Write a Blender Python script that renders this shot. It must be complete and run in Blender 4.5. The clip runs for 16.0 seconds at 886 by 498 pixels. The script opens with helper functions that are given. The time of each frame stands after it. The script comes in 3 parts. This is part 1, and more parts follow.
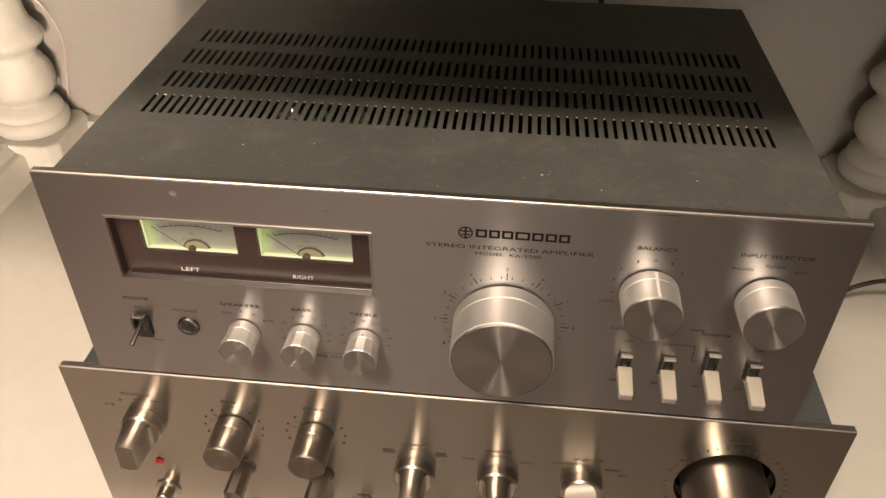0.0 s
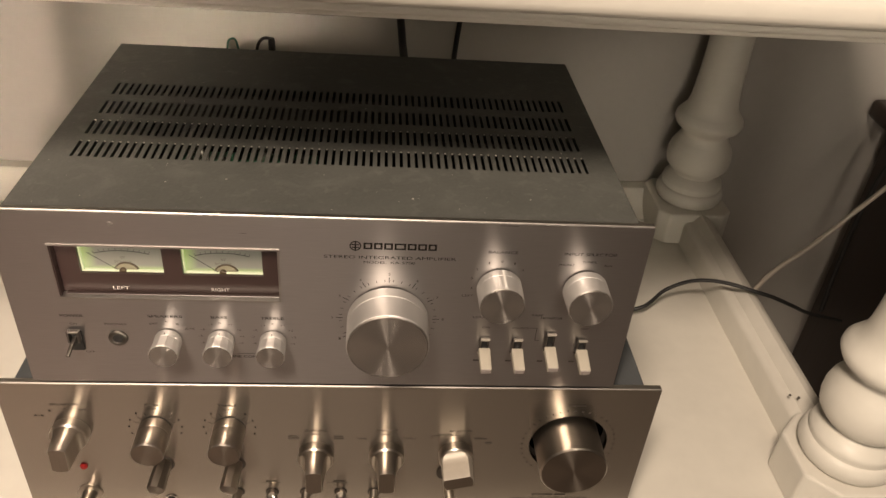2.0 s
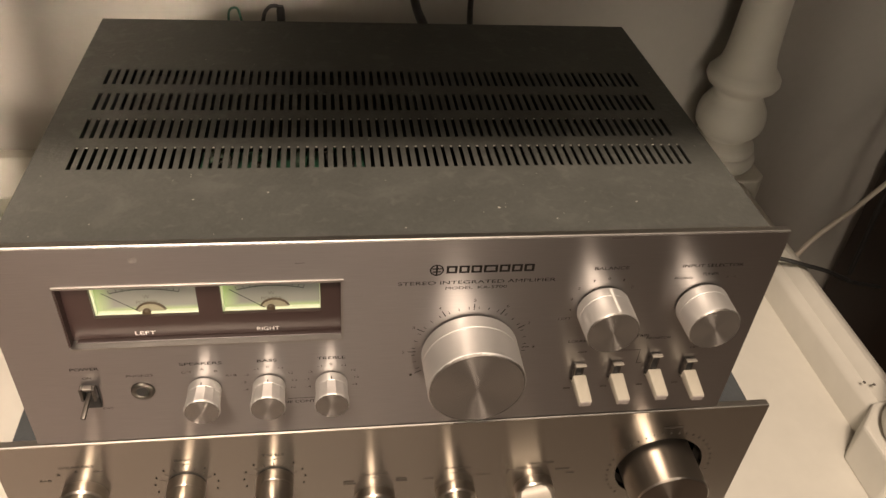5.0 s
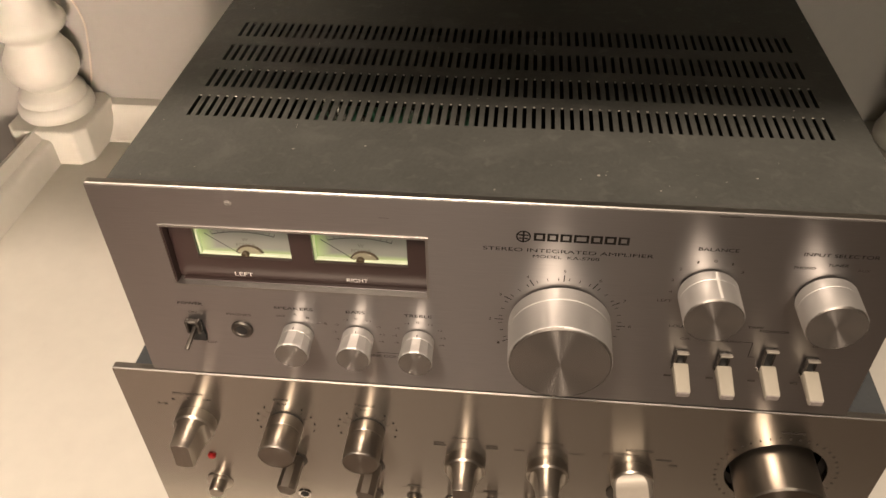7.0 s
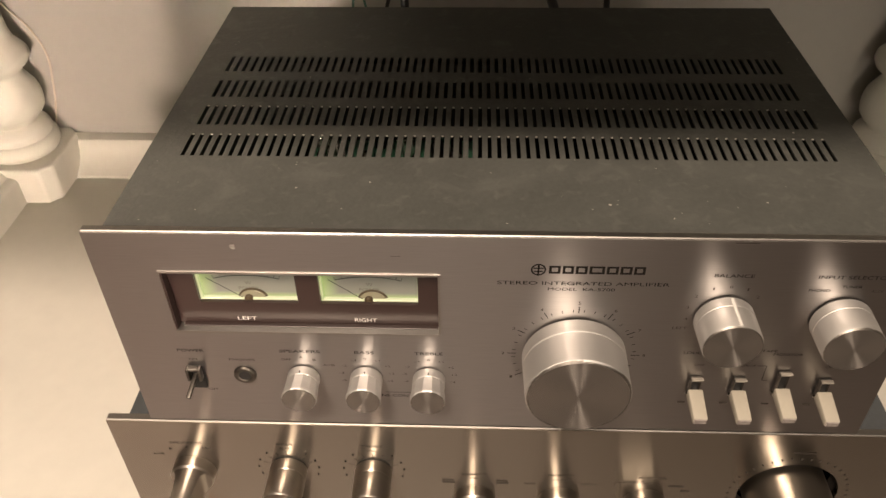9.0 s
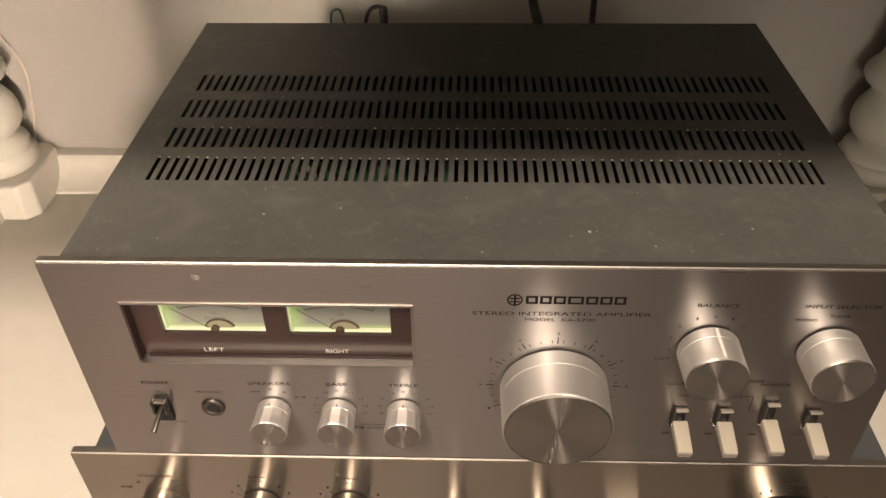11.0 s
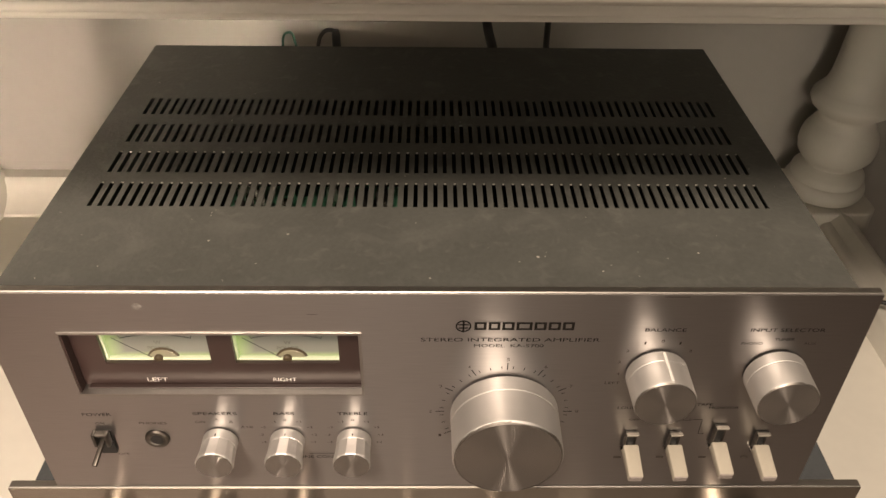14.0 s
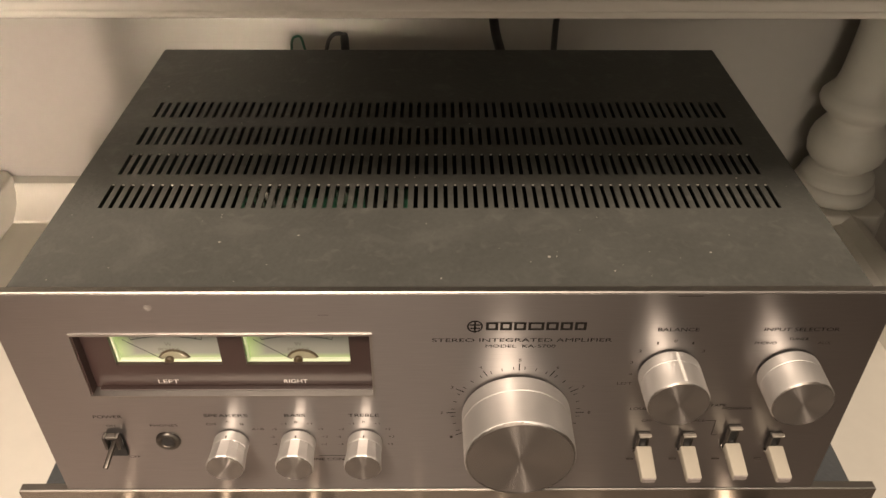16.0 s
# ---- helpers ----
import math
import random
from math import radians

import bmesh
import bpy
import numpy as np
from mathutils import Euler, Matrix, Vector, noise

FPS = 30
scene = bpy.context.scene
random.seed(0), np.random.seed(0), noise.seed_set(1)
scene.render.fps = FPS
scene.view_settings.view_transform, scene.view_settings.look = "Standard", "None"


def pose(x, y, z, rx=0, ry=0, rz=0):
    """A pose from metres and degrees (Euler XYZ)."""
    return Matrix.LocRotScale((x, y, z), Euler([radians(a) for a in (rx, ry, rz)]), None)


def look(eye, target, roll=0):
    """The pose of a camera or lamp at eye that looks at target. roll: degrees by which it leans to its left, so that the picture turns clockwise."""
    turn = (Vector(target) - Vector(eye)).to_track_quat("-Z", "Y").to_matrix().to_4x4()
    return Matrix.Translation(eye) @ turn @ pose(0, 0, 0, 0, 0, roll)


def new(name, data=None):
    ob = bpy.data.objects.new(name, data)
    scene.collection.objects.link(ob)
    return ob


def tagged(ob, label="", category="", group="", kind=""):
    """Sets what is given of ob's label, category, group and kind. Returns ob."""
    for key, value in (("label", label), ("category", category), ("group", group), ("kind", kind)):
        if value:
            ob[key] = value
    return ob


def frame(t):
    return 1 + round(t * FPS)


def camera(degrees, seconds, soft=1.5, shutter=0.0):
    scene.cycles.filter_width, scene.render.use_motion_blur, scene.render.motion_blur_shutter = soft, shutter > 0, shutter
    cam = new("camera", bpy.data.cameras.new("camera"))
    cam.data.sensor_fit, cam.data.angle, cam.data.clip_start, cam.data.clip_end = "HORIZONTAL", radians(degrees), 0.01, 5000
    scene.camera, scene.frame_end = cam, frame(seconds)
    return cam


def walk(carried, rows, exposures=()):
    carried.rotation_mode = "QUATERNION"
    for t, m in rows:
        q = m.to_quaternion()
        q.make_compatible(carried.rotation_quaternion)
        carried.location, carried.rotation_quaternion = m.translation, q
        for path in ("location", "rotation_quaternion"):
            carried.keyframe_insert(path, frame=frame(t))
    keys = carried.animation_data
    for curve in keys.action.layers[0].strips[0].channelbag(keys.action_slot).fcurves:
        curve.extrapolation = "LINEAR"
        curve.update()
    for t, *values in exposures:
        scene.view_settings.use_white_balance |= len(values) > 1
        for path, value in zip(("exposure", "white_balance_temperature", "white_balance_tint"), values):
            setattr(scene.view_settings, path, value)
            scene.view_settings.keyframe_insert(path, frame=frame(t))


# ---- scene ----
cam = camera(58.4, 16.0)
PATH = [
    (0, (0.032, -0.292, 1.2), (-0.119, 1.279, -0.029), 0.6),
    (0.5, (0.032, -0.33, 1.227), (-0.038, 1.212, -0.045), 0.1),
    (1, (-0.06, -0.357, 1.235), (0.114, 1.155, -0.063), 2.5),
    (1.5, (-0.068, -0.383, 1.253), (0.268, 1.187, 0.061), 6.6),
    (2, (0.025, -0.38, 1.249), (0.199, 1.249, 0.102), 5.0),
    (2.5, (0.053, -0.367, 1.244), (0.069, 1.257, 0.078), 2.0),
    (3, (0.004, -0.335, 1.233), (0.154, 1.27, 0.05), 3.4),
    (3.5, (-0.044, -0.293, 1.218), (0.229, 1.261, -0.01), 4.6),
    (3.7, (-0.045, -0.285, 1.225), (0.266, 1.247, -0.022), 4.9),
    (5.8, (-0.012, -0.285, 1.22), (0.207, 1.29, 0.006), 6.1),
    (6, (0.019, -0.278, 1.217), (0.111, 1.317, 0.013), 4.1),
    (6.5, (0.03, -0.274, 1.209), (-0.192, 1.206, -0.117), -2.9),
    (7, (0.009, -0.279, 1.215), (-0.162, 1.223, -0.094), -1.2),
    (7.5, (-0.004, -0.263, 1.216), (-0.095, 1.263, -0.074), -1.4),
    (8, (-0.018, -0.267, 1.218), (-0.083, 1.268, -0.063), -0.8),
    (8.5, (-0.018, -0.269, 1.22), (-0.08, 1.262, -0.065), -0.7),
    (8.7, (-0.016, -0.27, 1.218), (-0.087, 1.264, -0.062), -0.9),
    (10.8, (-0.016, -0.254, 1.214), (-0.083, 1.294, -0.05), -0.8),
    (11, (-0.007, -0.252, 1.215), (-0.065, 1.299, -0.047), -0.8),
    (11.5, (0.029, -0.238, 1.208), (-0.102, 1.308, -0.054), -2.1),
    (12, (0.038, -0.226, 1.209), (-0.161, 1.312, -0.054), -3.5),
    (12.5, (0.022, -0.241, 1.212), (-0.114, 1.305, -0.05), -3.4),
    (13, (0.005, -0.254, 1.219), (-0.03, 1.3, -0.039), -2.0),
    (13.5, (-0.002, -0.259, 1.219), (0.019, 1.305, -0.029), -0.4),
    (14, (0.0, -0.248, 1.216), (0.032, 1.333, -0.009), 0.9),
    (14.5, (-0.004, -0.248, 1.214), (0.02, 1.342, 0.002), 0.9),
    (15, (-0.006, -0.248, 1.212), (0.011, 1.34, -0.003), 0.7),
    (15.5, (-0.008, -0.25, 1.215), (0.005, 1.342, 0.004), 0.5),
    (16, (-0.002, -0.249, 1.213), (0.014, 1.343, 0.002), 0.3),
]
EXPOSURES = [(0, -0.04), (0.5, -0.10), (1, -0.18), (1.5, -0.18), (2, -0.10), (3, -0.03), (3.5, 0.0), (6, 0.03), (7, -0.12), (8, -0.08), (8.5, -0.06), (11, 0.0), (16, 0.0)]
walk(cam, [(t, look(eye, target, roll)) for t, eye, target, roll in PATH], EXPOSURES)

# ---- light: a warm ceiling lamp, an added low beam from behind right past the amplifiers to the wall, and five added fill lights ----
world = bpy.data.worlds.new("room_world")
scene.world = world
world.use_nodes = True
world.node_tree.nodes["Background"].inputs[0].default_value = (1.0, 0.86, 0.68, 1)
world.node_tree.nodes["Background"].inputs[1].default_value = 0.010


def lamp(name, eye, target, size, watts, colour, spread=180):
    data = bpy.data.lights.new(name, "AREA")
    data.shape, data.size, data.energy, data.color = "DISK", size, watts, colour
    data.spread = radians(spread)
    ob = new(name, data)
    ob.matrix_world = look(eye, target)
    return ob


WARM = (1.0, 0.792, 0.612)
lamp("ceiling_light", (-0.34, -1.00, 2.35), (0.0, 0.1, 0.8), 0.34, 46.5, WARM)
lamp("left_wall_beam", (0.36, -1.90, 1.12), (-0.60, 0.5, 0.86), 0.14, 1.55, WARM, 24)
lamp("wall_strip_beam", (-0.36, -1.20, 1.50), (-0.18, 0.5, 0.92), 0.12, 0.17, WARM, 12)
lamp("rear_wall_fill", (0.38, -1.20, 1.55), (0.26, 0.5, 0.92), 0.26, 0.165, (1.0, 0.84, 0.65), 34)
lamp("right_leg_fill", (0.05, -1.95, 1.16), (0.56, 0.5, 0.9), 0.45, 0.28, (1.0, 0.84, 0.66), 30)
lamp("floor_pool_fill", (-1.00, -0.95, 1.15), (-0.85, -0.85, 0.0), 0.30, 4.5, (1.0, 0.75, 0.58), 80)
lamp("left_panel_fill", (-1.15, -1.30, 2.30), (-0.2, 0.0, 0.85), 0.80, 1.9, (1.0, 0.765, 0.59))


# ---- materials ----
def mat(name, colour, rough=0.5, metal=0.0, grain=0.0, scale=40.0, bump=0.0, stretch=(1, 1, 1), spec=0.5, rvar=0.0, coat=0.0):
    m = bpy.data.materials.new(name)
    m.use_nodes = True
    nt = m.node_tree
    b = nt.nodes["Principled BSDF"]
    b.inputs["Base Color"].default_value = (*colour, 1)
    b.inputs["Roughness"].default_value = rough
    b.inputs["Metallic"].default_value = metal
    b.inputs["Specular IOR Level"].default_value = spec
    b.inputs["Coat Weight"].default_value = coat
    if grain or bump or rvar:
        tc = nt.nodes.new("ShaderNodeTexCoord")
        mp = nt.nodes.new("ShaderNodeMapping")
        mp.inputs["Scale"].default_value = stretch
        nt.links.new(tc.outputs["Object"], mp.inputs[0])
        fine = nt.nodes.new("ShaderNodeTexNoise")
        fine.inputs["Scale"].default_value, fine.inputs["Detail"].default_value = scale, 6
        broad = nt.nodes.new("ShaderNodeTexNoise")
        broad.inputs["Scale"].default_value, broad.inputs["Detail"].default_value = scale * 0.08, 4
        nt.links.new(mp.outputs[0], fine.inputs["Vector"])
        nt.links.new(tc.outputs["Object"], broad.inputs["Vector"])
        mix = nt.nodes.new("ShaderNodeMath")
        mix.operation = "ADD"
        nt.links.new(fine.outputs["Fac"], mix.inputs[0])
        nt.links.new(broad.outputs["Fac"], mix.inputs[1])
        if grain:
            rng = nt.nodes.new("ShaderNodeMapRange")
            rng.inputs["From Min"].default_value, rng.inputs["From Max"].default_value = 0.6, 1.4
            rng.inputs["To Min"].default_value, rng.inputs["To Max"].default_value = 1 - grain, 1 + grain
            nt.links.new(mix.outputs[0], rng.inputs["Value"])
            mul = nt.nodes.new("ShaderNodeVectorMath")
            mul.operation = "SCALE"
            mul.inputs[0].default_value = colour
            nt.links.new(rng.outputs[0], mul.inputs["Scale"])
            nt.links.new(mul.outputs[0], b.inputs["Base Color"])
        if rvar:
            rr = nt.nodes.new("ShaderNodeMapRange")
            rr.inputs["From Min"].default_value, rr.inputs["From Max"].default_value = 0.6, 1.4
            rr.inputs["To Min"].default_value, rr.inputs["To Max"].default_value = rough - rvar, rough + rvar
            nt.links.new(mix.outputs[0], rr.inputs["Value"])
            nt.links.new(rr.outputs[0], b.inputs["Roughness"])
        if bump:
            bp = nt.nodes.new("ShaderNodeBump")
            bp.inputs["Strength"].default_value, bp.inputs["Distance"].default_value = bump, 0.001
            nt.links.new(fine.outputs["Fac"], bp.inputs["Height"])
            nt.links.new(bp.outputs[0], b.inputs["Normal"])
    return m


def smudged(m, colour, amount=0.5, scale=26.0):
    """Adds pale, uneven smudges of dust and grease to a material."""
    nt = m.node_tree
    b = nt.nodes["Principled BSDF"]
    tc = nt.nodes.new("ShaderNodeTexCoord")
    n = nt.nodes.new("ShaderNodeTexNoise")
    n.inputs["Scale"].default_value, n.inputs["Detail"].default_value, n.inputs["Distortion"].default_value = scale, 8, 0.6
    nt.links.new(tc.outputs["Object"], n.inputs["Vector"])
    mr = nt.nodes.new("ShaderNodeMapRange")
    mr.inputs["From Min"].default_value, mr.inputs["From Max"].default_value, mr.inputs["To Max"].default_value = 0.56, 0.75, amount
    nt.links.new(n.outputs["Fac"], mr.inputs["Value"])
    mix = nt.nodes.new("ShaderNodeMix")
    mix.data_type = "RGBA"
    nt.links.new(mr.outputs[0], mix.inputs["Factor"])
    nt.links.new(b.inputs["Base Color"].links[0].from_socket, mix.inputs["A"])
    mix.inputs["B"].default_value = (*colour, 1)
    nt.links.new(mix.outputs["Result"], b.inputs["Base Color"])
    return m


def brushed(name, colour, rough, aniso, radial=False, scale=(60, 60, 3000), grain=0.10):
    """Brushed metal: grooves along x on a panel, or in rings round y on a turned face."""
    m = mat(name, colour, rough, 1.0, grain, 1.0, 0.0, scale)
    nt = m.node_tree
    b = nt.nodes["Principled BSDF"]
    b.inputs["Anisotropic"].default_value = aniso
    tan = nt.nodes.new("ShaderNodeTangent")
    if radial:
        tan.direction_type, tan.axis = "RADIAL", "Y"
        b.inputs["Anisotropic Rotation"].default_value = 0.25
    else:
        tan.direction_type, tan.uv_map = "UV_MAP", "grain"
    nt.links.new(tan.outputs[0], b.inputs["Tangent"])
    return m


def glow(name, colour, strength, base=(0.5, 0.5, 0.45)):
    m = mat(name, base, 0.5)
    b = m.node_tree.nodes["Principled BSDF"]
    b.inputs["Emission Color"].default_value = (*colour, 1)
    b.inputs["Emission Strength"].default_value = strength
    return m


WHITE_PAINT = mat("white_paint", (0.66, 0.64, 0.582), 0.38, 0, 0.05, 60, 0.12, spec=0.4, rvar=0.06)
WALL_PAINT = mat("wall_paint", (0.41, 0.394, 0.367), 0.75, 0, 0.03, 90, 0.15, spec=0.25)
LOW_BOUNCE_PAINT = mat("low_bounce_paint", (0.14, 0.133, 0.125), 0.8, 0, 0.03, 30, 0.1)
FLOOR_WOOD = mat("floor_wood", (0.26, 0.225, 0.20), 0.4, 0, 0.25, 20, 0.1, (1, 8, 1))
DARK_WOOD = mat("dark_wood", (0.030, 0.017, 0.012), 0.42, 0, 0.35, 25, 0.1, (6, 6, 0.6), rvar=0.08)
ALU_PANEL = brushed("brushed_panel", (0.425, 0.408, 0.405), 0.29, 0.84)
ALU_PANEL_WARM = brushed("brushed_panel_warm", (0.45, 0.418, 0.375), 0.26, 0.82)
ALU_EDGE = mat("polished_edge", (0.42, 0.405, 0.385), 0.42, 1.0, 0.06, 300)
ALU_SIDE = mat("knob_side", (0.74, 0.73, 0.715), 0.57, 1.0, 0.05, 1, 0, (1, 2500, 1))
ALU_SIDE_WARM = mat("knob_side_warm", (0.43, 0.395, 0.35), 0.32, 1.0, 0.05, 1, 0, (1, 2500, 1))
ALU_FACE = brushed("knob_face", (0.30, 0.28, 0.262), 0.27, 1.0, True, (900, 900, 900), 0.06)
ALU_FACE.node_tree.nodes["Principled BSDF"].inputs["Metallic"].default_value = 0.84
ALU_FACE_WARM = brushed("knob_face_warm", (0.25, 0.22, 0.19), 0.28, 0.92, True, (900, 900, 900), 0.06)
CHROME = mat("chrome", (0.75, 0.73, 0.70), 0.12, 1.0)
COVER_GREY = mat("cover_vinyl", (0.087, 0.0895, 0.083), 0.50, 0, 0.16, 420, 0.25, spec=0.16, rvar=0.08)
smudged(COVER_GREY, (0.160, 0.160, 0.150), 0.42, 34)
smudged(COVER_GREY, (0.185, 0.183, 0.170), 0.30, 130)
COVER_BLUE = mat("cover_blue_grey", (0.075, 0.082, 0.088), 0.42, 0, 0.12, 400, 0.25, rvar=0.06)
BLACK = mat("matt_black", (0.006, 0.006, 0.006), 0.6)
CAVITY = mat("chassis_black", (0.012, 0.011, 0.010), 0.7)
METER_BROWN = mat("meter_brown", (0.035, 0.022, 0.020), 0.30, 0, 0.10, 60)
INK = mat("printed_ink", (0.014, 0.012, 0.011), 0.7, spec=0.15)
INK_FAINT = mat("worn_ink", (0.070, 0.060, 0.052), 0.7, spec=0.2)
WHITE_INK = mat("white_ink", (0.75, 0.73, 0.70), 0.6)


def lit_scale(name):
    """A meter scale lit from its left and lower rim by a green lamp."""
    m = mat(name, (0.17, 0.168, 0.15), 0.5)
    nt = m.node_tree
    b = nt.nodes["Principled BSDF"]
    tc = nt.nodes.new("ShaderNodeTexCoord")
    sep = nt.nodes.new("ShaderNodeSeparateXYZ")
    nt.links.new(tc.outputs["Generated"], sep.inputs[0])
    left, low, both, ramp = (nt.nodes.new(k) for k in ("ShaderNodeMapRange", "ShaderNodeMapRange", "ShaderNodeMath", "ShaderNodeValToRGB"))
    for n, out, reach in ((left, "X", 0.20), (low, "Z", 0.13)):
        n.inputs["From Min"].default_value, n.inputs["From Max"].default_value = 0.0, reach
        n.inputs["To Min"].default_value, n.inputs["To Max"].default_value = 1.0, 0.0
        nt.links.new(sep.outputs[out], n.inputs["Value"])
    both.operation = "MAXIMUM"
    nt.links.new(left.outputs[0], both.inputs[0])
    nt.links.new(low.outputs[0], both.inputs[1])
    ramp.color_ramp.elements[0].color = (0.058, 0.060, 0.046, 1)
    ramp.color_ramp.elements[1].color = (0.26, 0.40, 0.07, 1)
    nt.links.new(both.outputs[0], ramp.inputs[0])
    nt.links.new(ramp.outputs[0], b.inputs["Emission Color"])
    b.inputs["Emission Strength"].default_value = 1.0
    return m


SCALE_GLOW = lit_scale("meter_scale_lit")
EDGE_GLOW = glow("meter_edge_lit", (0.42, 0.62, 0.15), 0.36)
METER_INK = mat("meter_ink", (0.035, 0.035, 0.028), 0.6)
METER_INK_PALE = mat("meter_ink_pale", (0.13, 0.13, 0.10), 0.6)
CAP_END = mat("shaded_cap_end", (0.30, 0.265, 0.25), 0.5, 0, 0.3, 500)
WORN_RIM = mat("worn_rim", (0.30, 0.28, 0.26), 0.45, 1.0, 0.4, 700)
METER_HUB = mat("meter_hub", (0.055, 0.040, 0.022), 0.3)
METER_DISC = mat("meter_disc", (0.24, 0.23, 0.16), 0.3)
DARK_CHROME = mat("dark_chrome", (0.15, 0.14, 0.128), 0.36, 1.0)
IVORY = mat("ivory_plastic", (0.42, 0.392, 0.33), 0.42, 0, 0.08, 140)
RED_LENS = mat("red_lens", (0.40, 0.02, 0.02), 0.2)
PCB = mat("circuit_board", (0.05, 0.17, 0.10), 0.35, 0, 0.3, 120)
TIN = mat("tinned_parts", (0.55, 0.55, 0.50), 0.25, 0.8)
SATIN = mat("satin_metal", (0.43, 0.40, 0.355), 0.58, 0.75, 0.05, 300)
BRIGHT_METAL = mat("bright_metal", (0.74, 0.68, 0.59), 0.36, 1.0, 0.05, 300)
SHADED_END = mat("shaded_brushed_end", (0.27, 0.235, 0.20), 0.36, 1.0, 0.12, 1, 0, (1500, 60, 60))
BUSHING = mat("dark_bushing", (0.10, 0.09, 0.08), 0.4, 0.8)
RUBBER = mat("black_rubber", (0.012, 0.012, 0.012), 0.5)
GREEN_WIRE = mat("green_wire", (0.02, 0.09, 0.06), 0.4)
WHITE_CABLE = mat("white_cable", (0.62, 0.56, 0.48), 0.45)
SCUFF = mat("scuffed_metal", (0.36, 0.34, 0.325), 0.5, 0.85, 0.2, 900)
DUST_AND_GLINT = mat("dust", (0.42, 0.40, 0.36), 0.9)


# ---- builders ----
def part(name, bm, material, parent=None, label="", smooth=False):
    me = bpy.data.meshes.new(name)
    bmesh.ops.recalc_face_normals(bm, faces=bm.faces[:])
    for f in bm.faces:
        f.smooth = smooth
    bm.to_mesh(me)
    bm.free()
    me.materials.append(material)
    ob = new(name, me)
    if parent:
        ob.parent = parent
    if label:
        ob["label"] = label
    return ob


def box(x0, x1, y0, y1, z0, z1, bevel=0.0, seg=2, bm=None):
    bm = bm or bmesh.new()
    made = bmesh.ops.create_cube(bm, size=1)["verts"]
    for v in made:
        v.co = Vector(((x0 + x1) / 2 + v.co.x * (x1 - x0), (y0 + y1) / 2 + v.co.y * (y1 - y0), (z0 + z1) / 2 + v.co.z * (z1 - z0)))
    if bevel:
        edges = {e for v in made for e in v.link_edges}
        bmesh.ops.bevel(bm, geom=list(edges), offset=bevel, segments=seg, affect="EDGES", profile=0.5)
    return bm


def turned(profile, n=48, axis="z", bm=None):
    """A body of revolution from (radius, height) pairs, closed at both ends."""
    bm = bm or bmesh.new()
    rings = []
    for r, h in profile:
        ring = []
        for i in range(n):
            a = 2 * math.pi * i / n
            c, s = r * math.cos(a), r * math.sin(a)
            ring.append(bm.verts.new((c, s, h) if axis == "z" else (c, -h, s)))
        rings.append(ring)
    for a, b in zip(rings, rings[1:]):
        for i in range(n):
            bm.faces.new((a[i], a[(i + 1) % n], b[(i + 1) % n], b[i]))
    bm.faces.new(rings[0])
    bm.faces.new(rings[-1])
    return bm


def shade_by_angle(ob, deg=35):
    """Smooth faces with sharp edges kept."""
    me = ob.data
    me.polygons.foreach_set("use_smooth", [True] * len(me.polygons))
    me.set_sharp_from_angle(angle=radians(deg))
    return ob


def empty(name, x=0, y=0, z=0):
    ob = new(name)
    ob.location = (x, y, z)
    ob.empty_display_size = 0.02
    return ob


def tube(name, pts, radius, material, parent=None, label=""):
    cu = bpy.data.curves.new(name, "CURVE")
    cu.dimensions, cu.bevel_depth, cu.bevel_resolution, cu.use_fill_caps = "3D", radius, 4, True
    sp = cu.splines.new("BEZIER")
    sp.bezier_points.add(len(pts) - 1)
    for p, co in zip(sp.bezier_points, pts):
        p.co, p.handle_left_type, p.handle_right_type = co, "AUTO", "AUTO"
    tmp = new(name + "_curve", cu)
    me = bpy.data.meshes.new_from_object(tmp.evaluated_get(bpy.context.evaluated_depsgraph_get()))
    bpy.data.objects.remove(tmp)
    me.name = name
    me.materials.clear()
    me.materials.append(material)
    for p in me.polygons:
        p.use_smooth = True
    ob = new(name, me)
    if parent:
        ob.parent = parent
    if label:
        ob["label"] = label
    return ob


def lettering(text, x, z, width, height, parent, y=-0.0002, material=None, name="lettering"):
    """Flat printed words on a panel that faces -y, centred at x, z."""
    cu = bpy.data.curves.new(name, "FONT")
    cu.body, cu.align_x, cu.align_y, cu.size, cu.offset = text, "CENTER", "CENTER", 1.0, 0.0
    tmp = new(name + "_text", cu)
    me = bpy.data.meshes.new_from_object(tmp.evaluated_get(bpy.context.evaluated_depsgraph_get()))
    bpy.data.objects.remove(tmp)
    me.name = name
    xs, ys = [v.co.x for v in me.vertices], [v.co.y for v in me.vertices]
    sx, sy = width / (max(xs) - min(xs)), height / (max(ys) - min(ys))
    cx, cy = (max(xs) + min(xs)) / 2, (max(ys) + min(ys)) / 2
    for v in me.vertices:
        v.co = ((v.co.x - cx) * sx, 0, (v.co.y - cy) * sy)
    me.materials.clear()
    me.materials.append(material or INK)
    ob = new(name, me)
    ob.parent = parent
    ob.location = (x, y, z)
    return ob


def bars(rects, parent, y=-0.0002, material=None, name="printed_mark"):
    for x0, x1, z0, z1 in rects:
        bm = bmesh.new()
        bm.faces.new([bm.verts.new(p) for p in ((x0, y, z0), (x1, y, z0), (x1, y, z1), (x0, y, z1))])
        part(name, bm, material or INK, parent)


